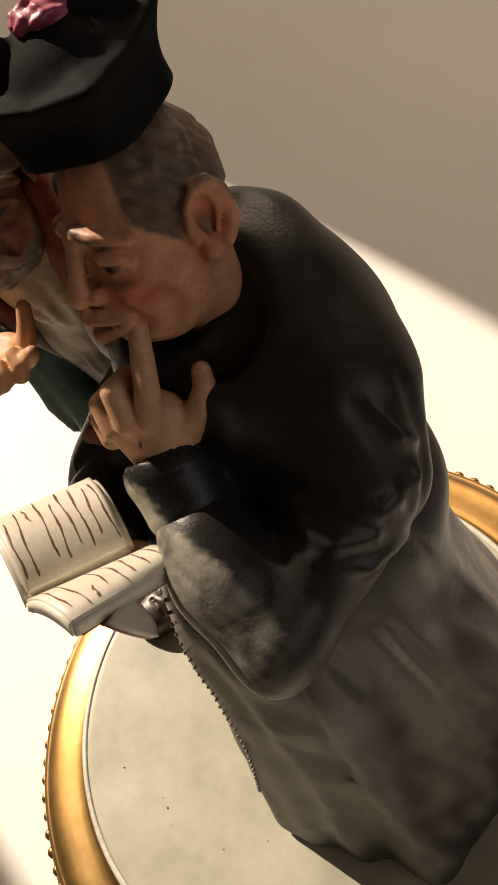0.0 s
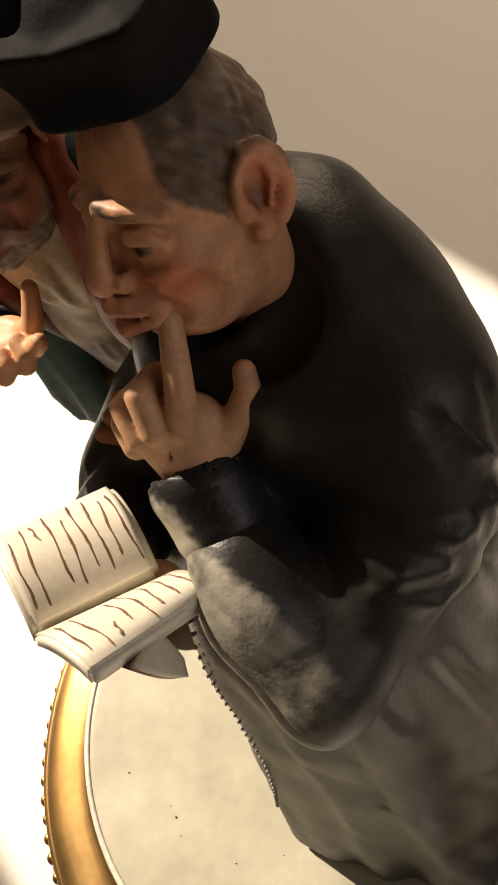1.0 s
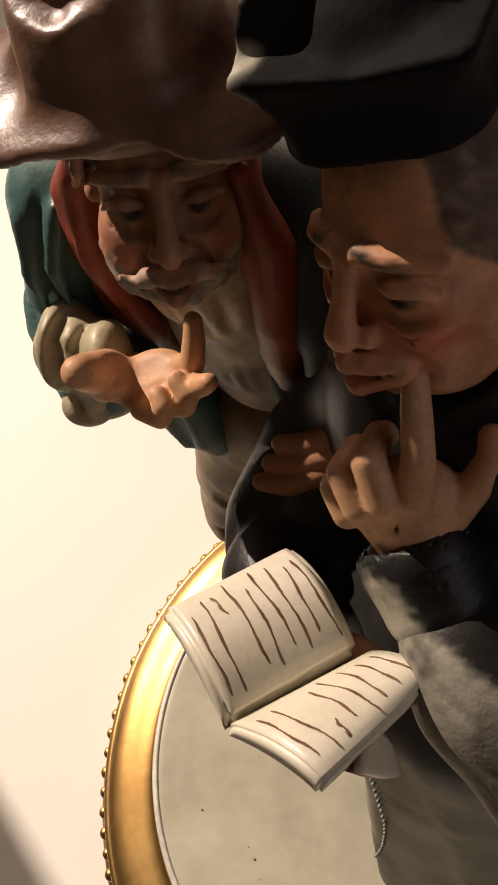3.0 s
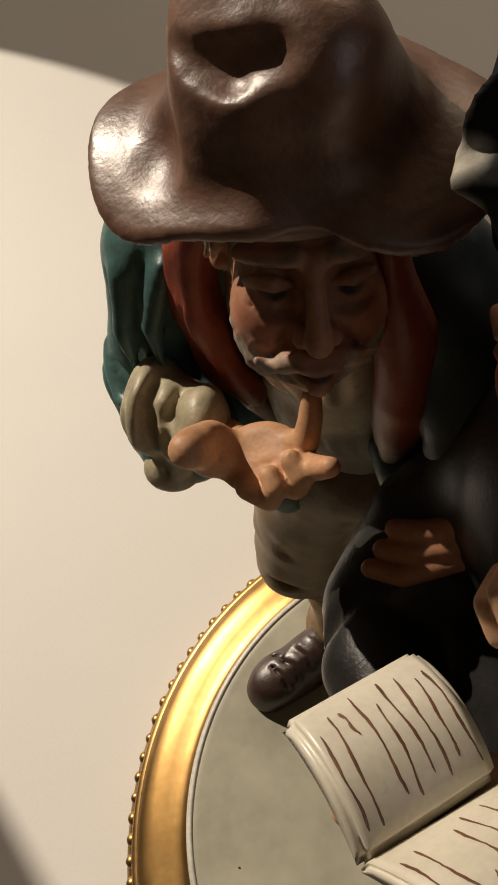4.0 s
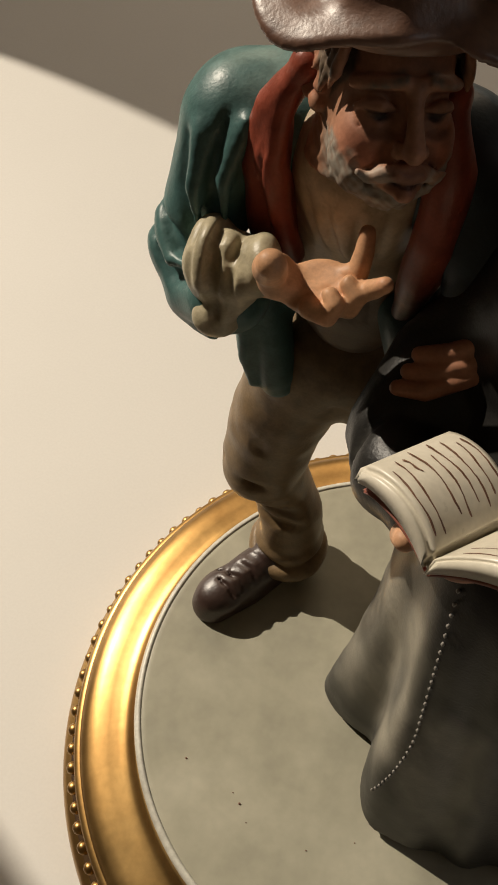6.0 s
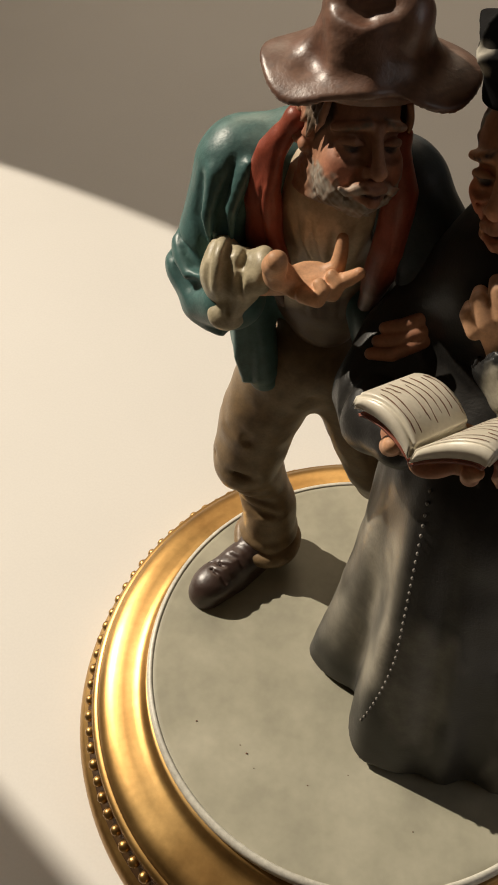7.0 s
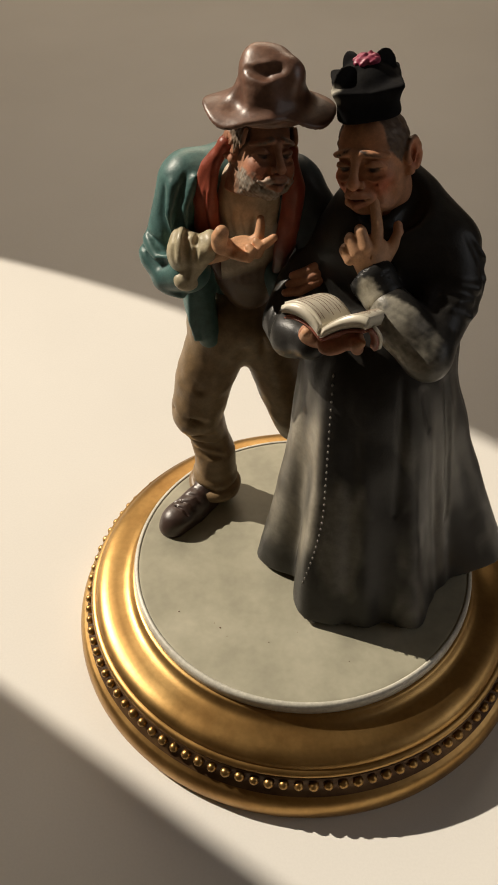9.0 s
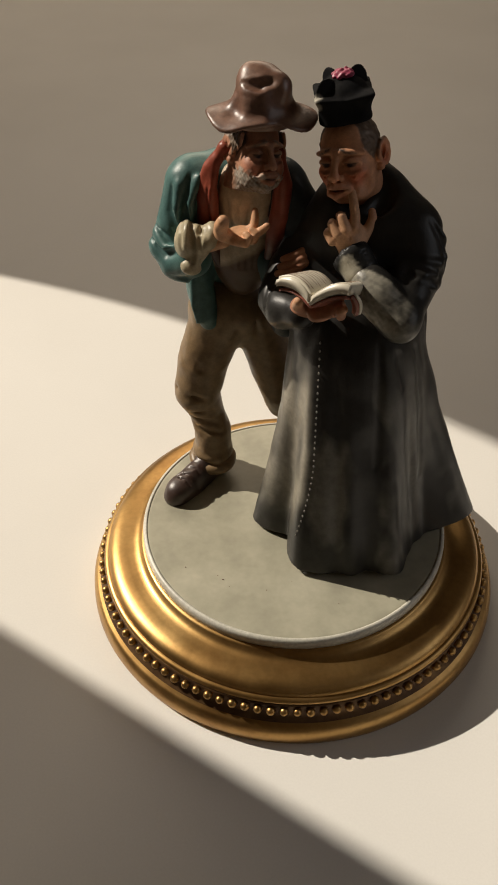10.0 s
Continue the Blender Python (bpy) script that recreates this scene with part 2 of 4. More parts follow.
structure("floor", box((-1.3, -1.8, -0.85), (1.9, 1.9, -0.76)), FLOOR, "brown bare floor under the table", "floor")
structure("ceiling", box((-1.3, -1.8, HIGH), (1.9, 1.9, HIGH + 0.1)), WALL, "plain beige ceiling over the table", "ceiling")


def wall_with_hole(outline, hole, x0, x1, axis):
    """A slab between x0 and x1 whose face is four blocks round a rectangular hole."""
    (a0, z0), (a1, z1), (h0, l0), (h1, l1) = *outline, *hole
    bm = bmesh.new()
    for u0, u1, v0, v1 in ((a0, h0, z0, z1), (h1, a1, z0, z1), (h0, h1, z0, l0), (h0, h1, l1, z1)):
        lo, hi = ((x0, u0, v0), (x1, u1, v1)) if axis == 'X' else ((u0, x0, v0), (u1, x1, v1))
        bmesh.ops.create_cube(bm, size=1.0, matrix=Matrix.LocRotScale((Vector(lo) + Vector(hi)) / 2, None, Vector(hi) - Vector(lo)))
    return bm


# north and east openings are added, unseen, for the two fill lamps
structure("wall_north", wall_with_hole(((-1.06, -0.76), (1.8, HIGH)), ((-0.93, 0.7), (0.43, 1.7)), 1.8, 1.9, 'Y'), WALL, "unseen beige plaster wall, wide high opening added for fill light", "wall")
# unseen panel that shuts the added north opening
structure("north_blocker", box((-0.98, 1.905, 0.65), (0.48, 1.91, 1.75)), WALL, "unseen pale panel closing the added north opening", "blind")
structure("wall_south", box((-1.06, -1.8, -0.76), (1.8, -1.7, HIGH)), WALL, "plain beige plaster wall facing the table front", "wall")
structure("wall_east", wall_with_hole(((-1.7, -0.76), (1.8, HIGH)), ((-1.0, 0.55), (0.3, 1.65)), 1.8, 1.9, 'X'), WALL, "unseen beige plaster wall, wide opening added for fill light", "wall")
structure("wall_west", wall_with_hole(((-1.7, -0.76), (1.8, HIGH)), ((WIN[0], WIN_LOW), (WIN[1], WIN_HIGH)), WIN_X - 0.06, WIN_X, 'X'), WALL, "beige plaster wall with a narrow window opening", "wall")


def curtain(side):
    """A slanted drape over one window side, lower corner pulled across; unseen, added to bound the sunlight."""
    bm = bmesh.new()
    rows = []
    for i in range(61):
        z = WIN_LOW - 0.03 + (WIN_HIGH + 0.06 - WIN_LOW) * i / 60
        if side < 0:
            edge = 0.4197 - 0.2186 * z
        else:
            edge = 0.2214 + 1.0453 * z - 0.752 * z * z if z < 0.95 else 0.536 - 0.25 * (z - 0.95)
        far = WIN[1] + 0.08 if side > 0 else WIN[0] - 0.08
        rows.append([bm.verts.new((WIN_X + 0.014 + 0.007 * math.sin(j * 1.1), edge + (far - edge) * j / 36, z)) for j in range(37)])
    for a, b in zip(rows, rows[1:]):
        for j in range(36):
            bm.faces.new((a[j], a[j + 1], b[j + 1], b[j]))
    r = bmesh.ops.extrude_face_region(bm, geom=bm.faces[:])
    bmesh.ops.translate(bm, verts=[v for v in r["geom"] if isinstance(v, bmesh.types.BMVert)], vec=(0.002, 0, 0))
    bmesh.ops.recalc_face_normals(bm, faces=bm.faces)
    return bm


for side in (-1, 1):
    tagged(part("curtain", curtain(side), WALL, None), "unseen beige drape that bounds the sun's band on the table", "curtain", "curtains at the window")


def tabletop():
    """A cloth-white top, very slightly uneven."""
    bm = bmesh.new()
    nx, ny = 120, 140
    grid = []
    for j in range(ny + 1):
        row = []
        for i in range(nx + 1):
            x, y = -0.98 + (TOP_X + 0.98) * i / nx, TOP_FRONT + (TOP_Y - TOP_FRONT) * j / ny
            far = max(0.0, math.hypot(x, y) - 0.16)
            z = min(1.0, far * 6) * 0.0012 * noise.noise((x * 5, y * 5, 0.3)) - 0.0001
            row.append(bm.verts.new((x, y, z)))
        grid.append(row)
    for j in range(ny):
        for i in range(nx):
            bm.faces.new((grid[j][i], grid[j][i + 1], grid[j + 1][i + 1], grid[j + 1][i]))
    r = bmesh.ops.extrude_face_region(bm, geom=bm.faces[:])
    bmesh.ops.translate(bm, verts=[v for v in r["geom"] if isinstance(v, bmesh.types.BMVert)], vec=(0, 0, -0.03))
    bmesh.ops.recalc_face_normals(bm, faces=bm.faces)
    return bm


table = tagged(new("table"), "plain white table under a gilded figurine base", "table")
part("tabletop", tabletop(), PAPER, table, "smooth matt white top")
for x in (-0.9, 0.38):
    for y in (-0.37, 1.35):
        part("leg", box((x - 0.03, y - 0.03, -0.76), (x + 0.03, y + 0.03, -0.031), 0.004), TIMBER, table)

# ---- the gilded base ----
base = tagged(new("figurine_base"), "round gilded wooden base with a beaded edge and grey plate", "base")
part("foot_ring", lathe([(0, 0), (106.5, 0), (108.8, 1.2), (109.6, 4), (109.3, 8), (108.2, 11), (106.8, 12.3), (105, 13.2), (103.2, 15), (102.2, 17.5),
                         (101.8, 21), (102.0, 23.5), (102.2, 24.6), (101.4, 25.8), (100, 26.2), (0, 26.2)]), GOLD, base, "worn gilt foot with a dark groove")
part("groove", lathe([(105.4, 13.3), (103.6, 15.1), (102.6, 17.6), (102.2, 21), (102.4, 23.6), (101.0, 23.8), (101.0, 13.2), (105.4, 13.3)]), PATINA, base, "dark groove behind the beads")
part("cove", lathe([(0, 25), (99.6, 25), (99.8, 26.8), (98.6, 28.8), (96.2, 30.4), (93, 31.4), (89.5, 31.8), (86.5, 32.1), (84.2, 32.6), (82.4, 33.6), (81.4, 35.2), (80.6, 36.0), (79, 36.0), (0, 36.0)]),
     GOLD, base, "broad gilded moulding rising to the plate")
plate = part("plate", lathe([(0, 35.6), (78.4, 35.6), (79.2, 36.4), (79.6, 40.0), (79.2, 41.5), (78.2, 42.0), (76, 42.0), (40, 42.0), (0, 42.0)]), STONE, base, "grey stone-coloured round plate with small specks")
part("rim", lathe([(78.7, 35.8), (79.7, 36.2), (80.1, 38.6), (80.1, 40.6), (79.6, 41.9), (78.6, 42.4), (77.8, 42.2), (78.0, 41.0), (78.7, 35.8)]), RIM, base, "pale worn edge of the plate")
bead_bm = bmesh.new()
bmesh.ops.create_uvsphere(bead_bm, u_segments=12, v_segments=8, radius=0.0022)
bead = part("bead", bead_bm, GOLD, base, "small gilt bead")
BEADS = 104
for i in range(BEADS):
    a = 2 * math.pi * i / BEADS
    b = bead if i == 0 else bead.copy()
    if i:
        scene.collection.objects.link(b)
    s = 1 + 0.05 * math.sin(i * 2.3)
    b.matrix_basis = Matrix.LocRotScale((0.1034 * math.cos(a), 0.1034 * math.sin(a), 0.0196 + 0.0002 * math.sin(i * 1.7)), Euler((0.4 * i, 0.3 * i, a)), (s, s, s))


def speck(name, at, size, mat, label, seed):
    """A tiny uneven lump lying on the plate."""
    rnd = random.Random(seed)
    bm = bmesh.new()
    bmesh.ops.create_icosphere(bm, subdivisions=2, radius=1.0)
    for v in bm.verts:
        v.co *= rnd.uniform(0.7, 1.15)
        v.co = Vector((v.co.x * size, v.co.y * size * 0.8, max(v.co.z, -0.5) * size * 0.6))
    ob = tagged(part(name, bm, mat, None), label, "crumb", "crumbs on the plate")
    ob.location = Vector((at[0] / 1000, at[1] / 1000, 0.042 + 0.28 * size))


speck("crumb", (7.3, -37.2), 0.0009, PAPER, "tiny white crumb lying on the grey plate", 3)
for k, (x, y, r) in enumerate(((-33.6, -44.3, 0.7), (-11.4, -49.7, 0.5), (-27.1, -85.9, 0.5), (-53.3, -37.5, 0.6), (0.9, -43.1, 0.35), (24.3, -55.8, 0.4), (-36.5, -42.0, 0.4), (-30.0, -48.5, 0.35))):
    if math.hypot(x, y) < 74:
        speck("crumb", (x, y), r / 1700, INK, "tiny dark speck of dirt on the grey plate", k)


# ---- the two statuettes ----
def placed(f, c, turn, size=(1, 1, 1)):
    c, size = V(*c), V(*size)
    m = np.array((Matrix.Rotation(radians(turn[2]), 3, 'Z') @ Matrix.Rotation(radians(turn[0]), 3, 'X') @ Matrix.Rotation(radians(turn[1]), 3, 'Y')), np.float32)
    return lambda p: f((p - c) @ m / size) * float(size.min())


def local(c, turn, size=(1, 1, 1)):
    m = np.array((Matrix.Rotation(radians(turn[2]), 3, 'Z') @ Matrix.Rotation(radians(turn[0]), 3, 'X') @ Matrix.Rotation(radians(turn[1]), 3, 'Y')))
    return lambda p: (p - np.array(c)) @ m / np.array(size)


def head_clay(jowl=1.0, ear=1.0):
    """A carved head that looks along -y, about 30 mm high."""
    h = Clay()
    h.add(ball((0, 2.8, 4.5), (11.6, 14.0, 12.4)))
    h.add(ball((0, -2.5, -6.5), (10 * jowl, 11, 10.2)), 5)
    h.add(ball((0, -9.8, -13.0), (4.4, 4.2, 3.0)), 3.5)
    for s in (-1, 1):
        h.add(ball((s * 6.4, -7.4, -5.4), (4.4, 4.7, 4.4)), 4)
        h.add(ball((s * 6.0, -5.5, -10.6), (4.8 * jowl, 6, 4.6)), 4)
        h.cut(ball((s * 5.4, -13.8, 0.9), (3.5, 3.3, 2.5)), 1.8)
    h.add(limb((-9.6, -7.8, 3.4, 0.9), (-5.6, -11.4, 4.7, 1.1), (-2.4, -12.6, 5.4, 1.1), (0, -12.6, 4.6, 1.0), (2.4, -12.6, 5.4, 1.1), (5.6, -11.4, 4.7, 1.1), (9.6, -7.8, 3.4, 0.9)), 2.2)
    for s in (-1, 1):
        h.add(ball((s * 5.4, -9.0, 0.4), 2.4), 0.3)
        h.add(limb((s * 2.9, -11.4, 0.8, 0.5), (s * 5.3, -11.8, 1.5, 1.1), (s * 7.2, -10.6, 1.1, 0.95), (s * 8.8, -8.6, 0.0, 0.6)), 0.4)
        h.add(limb((s * 3.0, -11.2, -0.9, 0.4), (s * 5.4, -11.5, -1.5, 0.55), (s * 8.2, -9.2, -0.8, 0.45)), 0.5)
        h.cut(limb((s * 3.0, -12.4, 3.0, 0.25), (s * 5.4, -12.2, 3.5, 0.4), (s * 8.2, -9.8, 2.4, 0.25)), 0.8)
        h.cut(limb((s * 2.8, -12.6, -2.0, 0.3), (s * 5.4, -12.5, -3.1, 0.45), (s * 8.4, -10.2, -2.4, 0.25)), 0.7)
        h.add(limb((s * 3.2, -12.2, -3.4, 0.5), (s * 5.8, -11.8, -4.2, 0.8), (s * 8.2, -9.6, -3.2, 0.5)), 1.2)
        h.cut(limb((s * 9.2, -8.2, 1.0, 0.2), (s * 11.0, -4.8, 1.8, 0.3)), 0.5)
        h.cut(limb((s * 9.2, -8.2, -0.4, 0.2), (s * 10.8, -5.2, -1.4, 0.3)), 0.5)
    h.add(limb((0, -12.6, 3.8, 1.3), (0, -15.0, -0.6, 1.45), (0, -16.8, -3.6, 2.0)), 1.6)
    for s in (-1, 1):
        h.add(ball((s * 2.1, -14.6, -4.4), (1.5, 1.8, 1.3)), 0.8)
        h.cut(ball((s * 1.1, -15.6, -5.8), (0.6, 0.9, 0.6)), 0.5)
        h.cut(limb((s * 3.3, -14.0, -4.2, 0.45), (s * 5.2, -12.9, -7.4, 0.7), (s * 6.0, -11.2, -10.4, 0.4)), 1.1)
        h.cut(limb((s * 5.0, -12.6, -9.2, 0.4), (s * 5.6, -11.6, -11.2, 0.3)), 0.8)
        h.cut(limb((s * 1.2, -13.6, 4.6, 0.2), (s * 1.4, -13.2, 7.4, 0.35)), 0.6)
    h.add(ball((0, -12.8, -8.8), (4.8, 2.8, 2.8)), 2)
    h.add(limb((-5.2, -12.0, -8.9, 0.75), (-2.0, -16.1, -7.5, 1.35), (0, -16.5, -7.9, 1.25), (2.0, -16.1, -7.5, 1.35), (5.2, -12.0, -8.9, 0.75)), 0.4)
    h.add(limb((-4.6, -12.2, -9.9, 0.85), (0, -16.2, -10.6, 1.85), (4.6, -12.2, -9.9, 0.85)), 0.4)
    h.cut(limb((-4.6, -12.9, -9.1, 0.3), (0, -16.4, -9.1, 0.5), (4.6, -12.9, -9.1, 0.3)), 0.3)
    h.cut(limb((-2.8, -14.0, -12.6, 0.4), (0, -15.0, -12.7, 0.6), (2.8, -14.0, -12.6, 0.4)), 1.0)
    for s in (-1, 1):
        h.add(ball((s * 11.9, 5.2, 0.4), (1.7, 4.3, 5.2), (10, 0, s * -16)), 1.2)
        h.cut(ball((s * 13.5, 4.6, 0.5), (1.9, 2.5, 3.6), (10, 0, s * -16)), 0.6)
        rim = []
        for k in range(15):
            a = radians(205 - 19.5 * k)
            y, z = 5.0 + 3.7 * math.cos(a), 0.5 + 4.8 * math.sin(a)
            rim.append((s * (12.1 + 0.16 * (y - 1.5)), y + 0.1 * z, z * 0.96, 1.0 + 0.3 * (k > 10)))
        h.add(limb(*rim), 0.5)
        h.add(ball((s * 12.2, 3.4, -4.4), (1.3, 1.8, 1.7)), 0.8)
        h.add(limb((s * 12.0, 1.6, 0.6, 0.8), (s * 12.5, 2.4, -1.4, 0.9)), 0.7)
        h.add(limb((s * 12.9, 6.6, 3.2, 0.45), (s * 13.2, 6.6, 0.6, 0.55), (s * 12.8, 5.2, -1.8, 0.5)), 0.5)
    h.add(limb((0, 4, -6, 10.2), (0, 7, -14, 10.8), (0, 11, -24, 11.5)), 3)
    return h


def hair_mask(q, level):
    """Cropped hair: from the temple down to a short sideburn, and round behind the ears."""
    x, y, z = q[:, 0], q[:, 1], q[:, 2]
    wob = 0.5 * crinkle(q, 0.45, 1.0) + 0.6 * crinkle(q, 1.3)
    low = np.where(y < 0.5, 5.2 - 0.95 * (y + 6.7), np.where(y < 8, -1.6 + 0.35 * y, 1.4 - 0.25 * (y - 8)))
    low = np.maximum(low, -1.8) + level
    m = np.clip((z - low + 0.5 * wob) / 0.9, 0, 1) * np.clip((y + 6.7 - 0.3 * np.clip(z - 6, 0, 9) + 0.5 * wob) / 0.9, 0, 1) * np.clip((np.hypot(x, 0.7 * (y - 2.8)) - 6.2) / 1.2, 0, 1)
    ear = np.clip(3.0 * (1.15 - ((y - 4.6 - 0.2 * z) / 4.4) ** 2 - ((z - 0.2) / 5.7) ** 2), 0, 1) * (np.abs(x) > 10.6)
    return m * (1 - ear)


def face_paint(loc, skin, blush, hair_level, hair, brow, beard=0.0):
    # shade painted into ear hollows, eye sockets and folds, as a brown wash
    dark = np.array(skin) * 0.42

    def paint(v):
        q = loc(v)
        x, y, z = q[:, 0], q[:, 1], q[:, 2]
        sym = np.stack([np.abs(x), y, z], 1)
        wob = crinkle(q, 1.3) * 1.2 + crinkle(q, 0.6, 3.0) * 0.6

        def spot(c, r, gain=2.0):
            return np.clip(gain * near(sym, c, r), 0, 1)
        c = blend(np.ones((len(v), 3)) * np.array(skin),
                  (0.95 * near(sym, (6.8, -9.5, -5.2), (7.5, 8, 6.5)), blush),
                  (0.5 * near(q, (0, -16, -4), (3.5, 5, 4)), blush),
                  (0.6 * near(sym, (13, 5, 0), (4, 6, 8)), blush),
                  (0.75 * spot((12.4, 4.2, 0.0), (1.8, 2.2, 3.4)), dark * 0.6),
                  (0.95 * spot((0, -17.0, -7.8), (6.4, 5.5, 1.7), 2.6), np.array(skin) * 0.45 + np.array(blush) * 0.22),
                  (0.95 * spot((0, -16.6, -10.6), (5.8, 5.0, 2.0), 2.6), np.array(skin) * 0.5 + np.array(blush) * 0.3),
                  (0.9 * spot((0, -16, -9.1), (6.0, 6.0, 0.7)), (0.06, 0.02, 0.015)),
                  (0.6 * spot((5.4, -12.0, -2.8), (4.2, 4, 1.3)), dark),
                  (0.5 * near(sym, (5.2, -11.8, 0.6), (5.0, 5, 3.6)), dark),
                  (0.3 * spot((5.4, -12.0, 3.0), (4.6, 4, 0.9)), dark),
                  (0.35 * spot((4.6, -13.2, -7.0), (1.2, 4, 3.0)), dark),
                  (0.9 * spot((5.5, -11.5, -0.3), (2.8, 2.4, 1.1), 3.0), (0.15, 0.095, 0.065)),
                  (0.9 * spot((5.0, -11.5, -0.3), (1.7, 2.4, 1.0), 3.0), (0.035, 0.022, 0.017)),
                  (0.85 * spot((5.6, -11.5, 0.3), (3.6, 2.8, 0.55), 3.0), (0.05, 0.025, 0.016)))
        line = 4.4 + 0.42 * np.clip(6.4 - np.abs(x), -4, 6)
        br = np.clip(1.3 - np.abs(z - line + 0.3 * crinkle(q, 0.4, 2.0)) / 0.75, 0, 1) * np.clip((np.abs(x) - 1.5) / 0.8, 0, 1) * np.clip((9.2 - np.abs(x)) / 2.0, 0, 1) * (y < -7)
        c = blend(c, (br * np.clip(0.8 + 0.4 * crinkle(q, 0.3, 1.0), 0, 1), brow))
        hm = hair_mask(q, hair_level)
        f1, f2 = np.clip(0.5 + 0.9 * crinkle(q, 0.62, 5.0), 0, 1), np.clip(1.2 * crinkle(q, 0.5, 2.0) * (0.6 + crinkle(q, 1.7, 3.0)), 0, 1)
        tone = blend(np.ones((len(v), 3)) * np.array(hair), (0.75 * f1, np.array(hair) * 0.35), (0.7 * f2, np.array(hair) * 1.9 + 0.02), (np.clip(0.6 * crinkle(q, 2.2, 4.0), 0, 1), np.array(hair) * 0.5))
        c = c * (1 - 0.92 * hm[:, None]) + tone * 0.92 * hm[:, None]
        if beard:
            jaw = np.clip((-z - 11.4 + 0.68 * np.clip(np.abs(x) - 2, 0, 9) + wob) / 1.6, 0, 1) * np.clip((3 - y) / 3, 0, 1) * (1 - spot((0, -15, -9.4), (4.2, 4, 2.4))) * (z > -20) * np.clip((np.abs(x) + 12 + z * -1.2 - 14) / 2 + 2, 0, 1)
            salt = np.clip(0.55 + 0.6 * crinkle(q, 0.4, 3.0), 0, 1)
            c = blend(c, (0.8 * jaw * beard, (0.17, 0.135, 0.105)), (jaw * beard * salt, (0.38, 0.345, 0.29)))
        return c
    return paint


def hoop(c, big, small, turn=(0, 0, 0)):
    """A ring that lies flat before it is turned."""
    c = V(*c)
    m = np.array(Euler([radians(a) for a in turn]).to_matrix(), np.float32)

    def f(p):
        q = (p - c) @ m
        return np.hypot(np.hypot(q[:, 0], q[:, 1]) - big, q[:, 2]) - small
    return f


def laid(points, f, lift):
    """The points, each moved along the slope of f until it lies lift above f's surface."""
    out = []
    for p in points:
        p = np.array([p], np.float32)
        for _ in range(4):
            g = np.array([(f(p + e) - f(p - e))[0] for e in np.eye(3, dtype=np.float32) * 0.2])
            p = p + (lift - f(p)[0]) * (g / (np.linalg.norm(g) + 1e-6)).astype(np.float32)
        out.append(tuple(float(x) for x in p[0]))
    return out


# the arm of the black coat that the old man holds
HELD_ARM = limb((8, 24, 198, 12), (-5, 15, 186, 10.5), (-10, 3, 179, 9.2), (-7, -7, 180, 8.2))


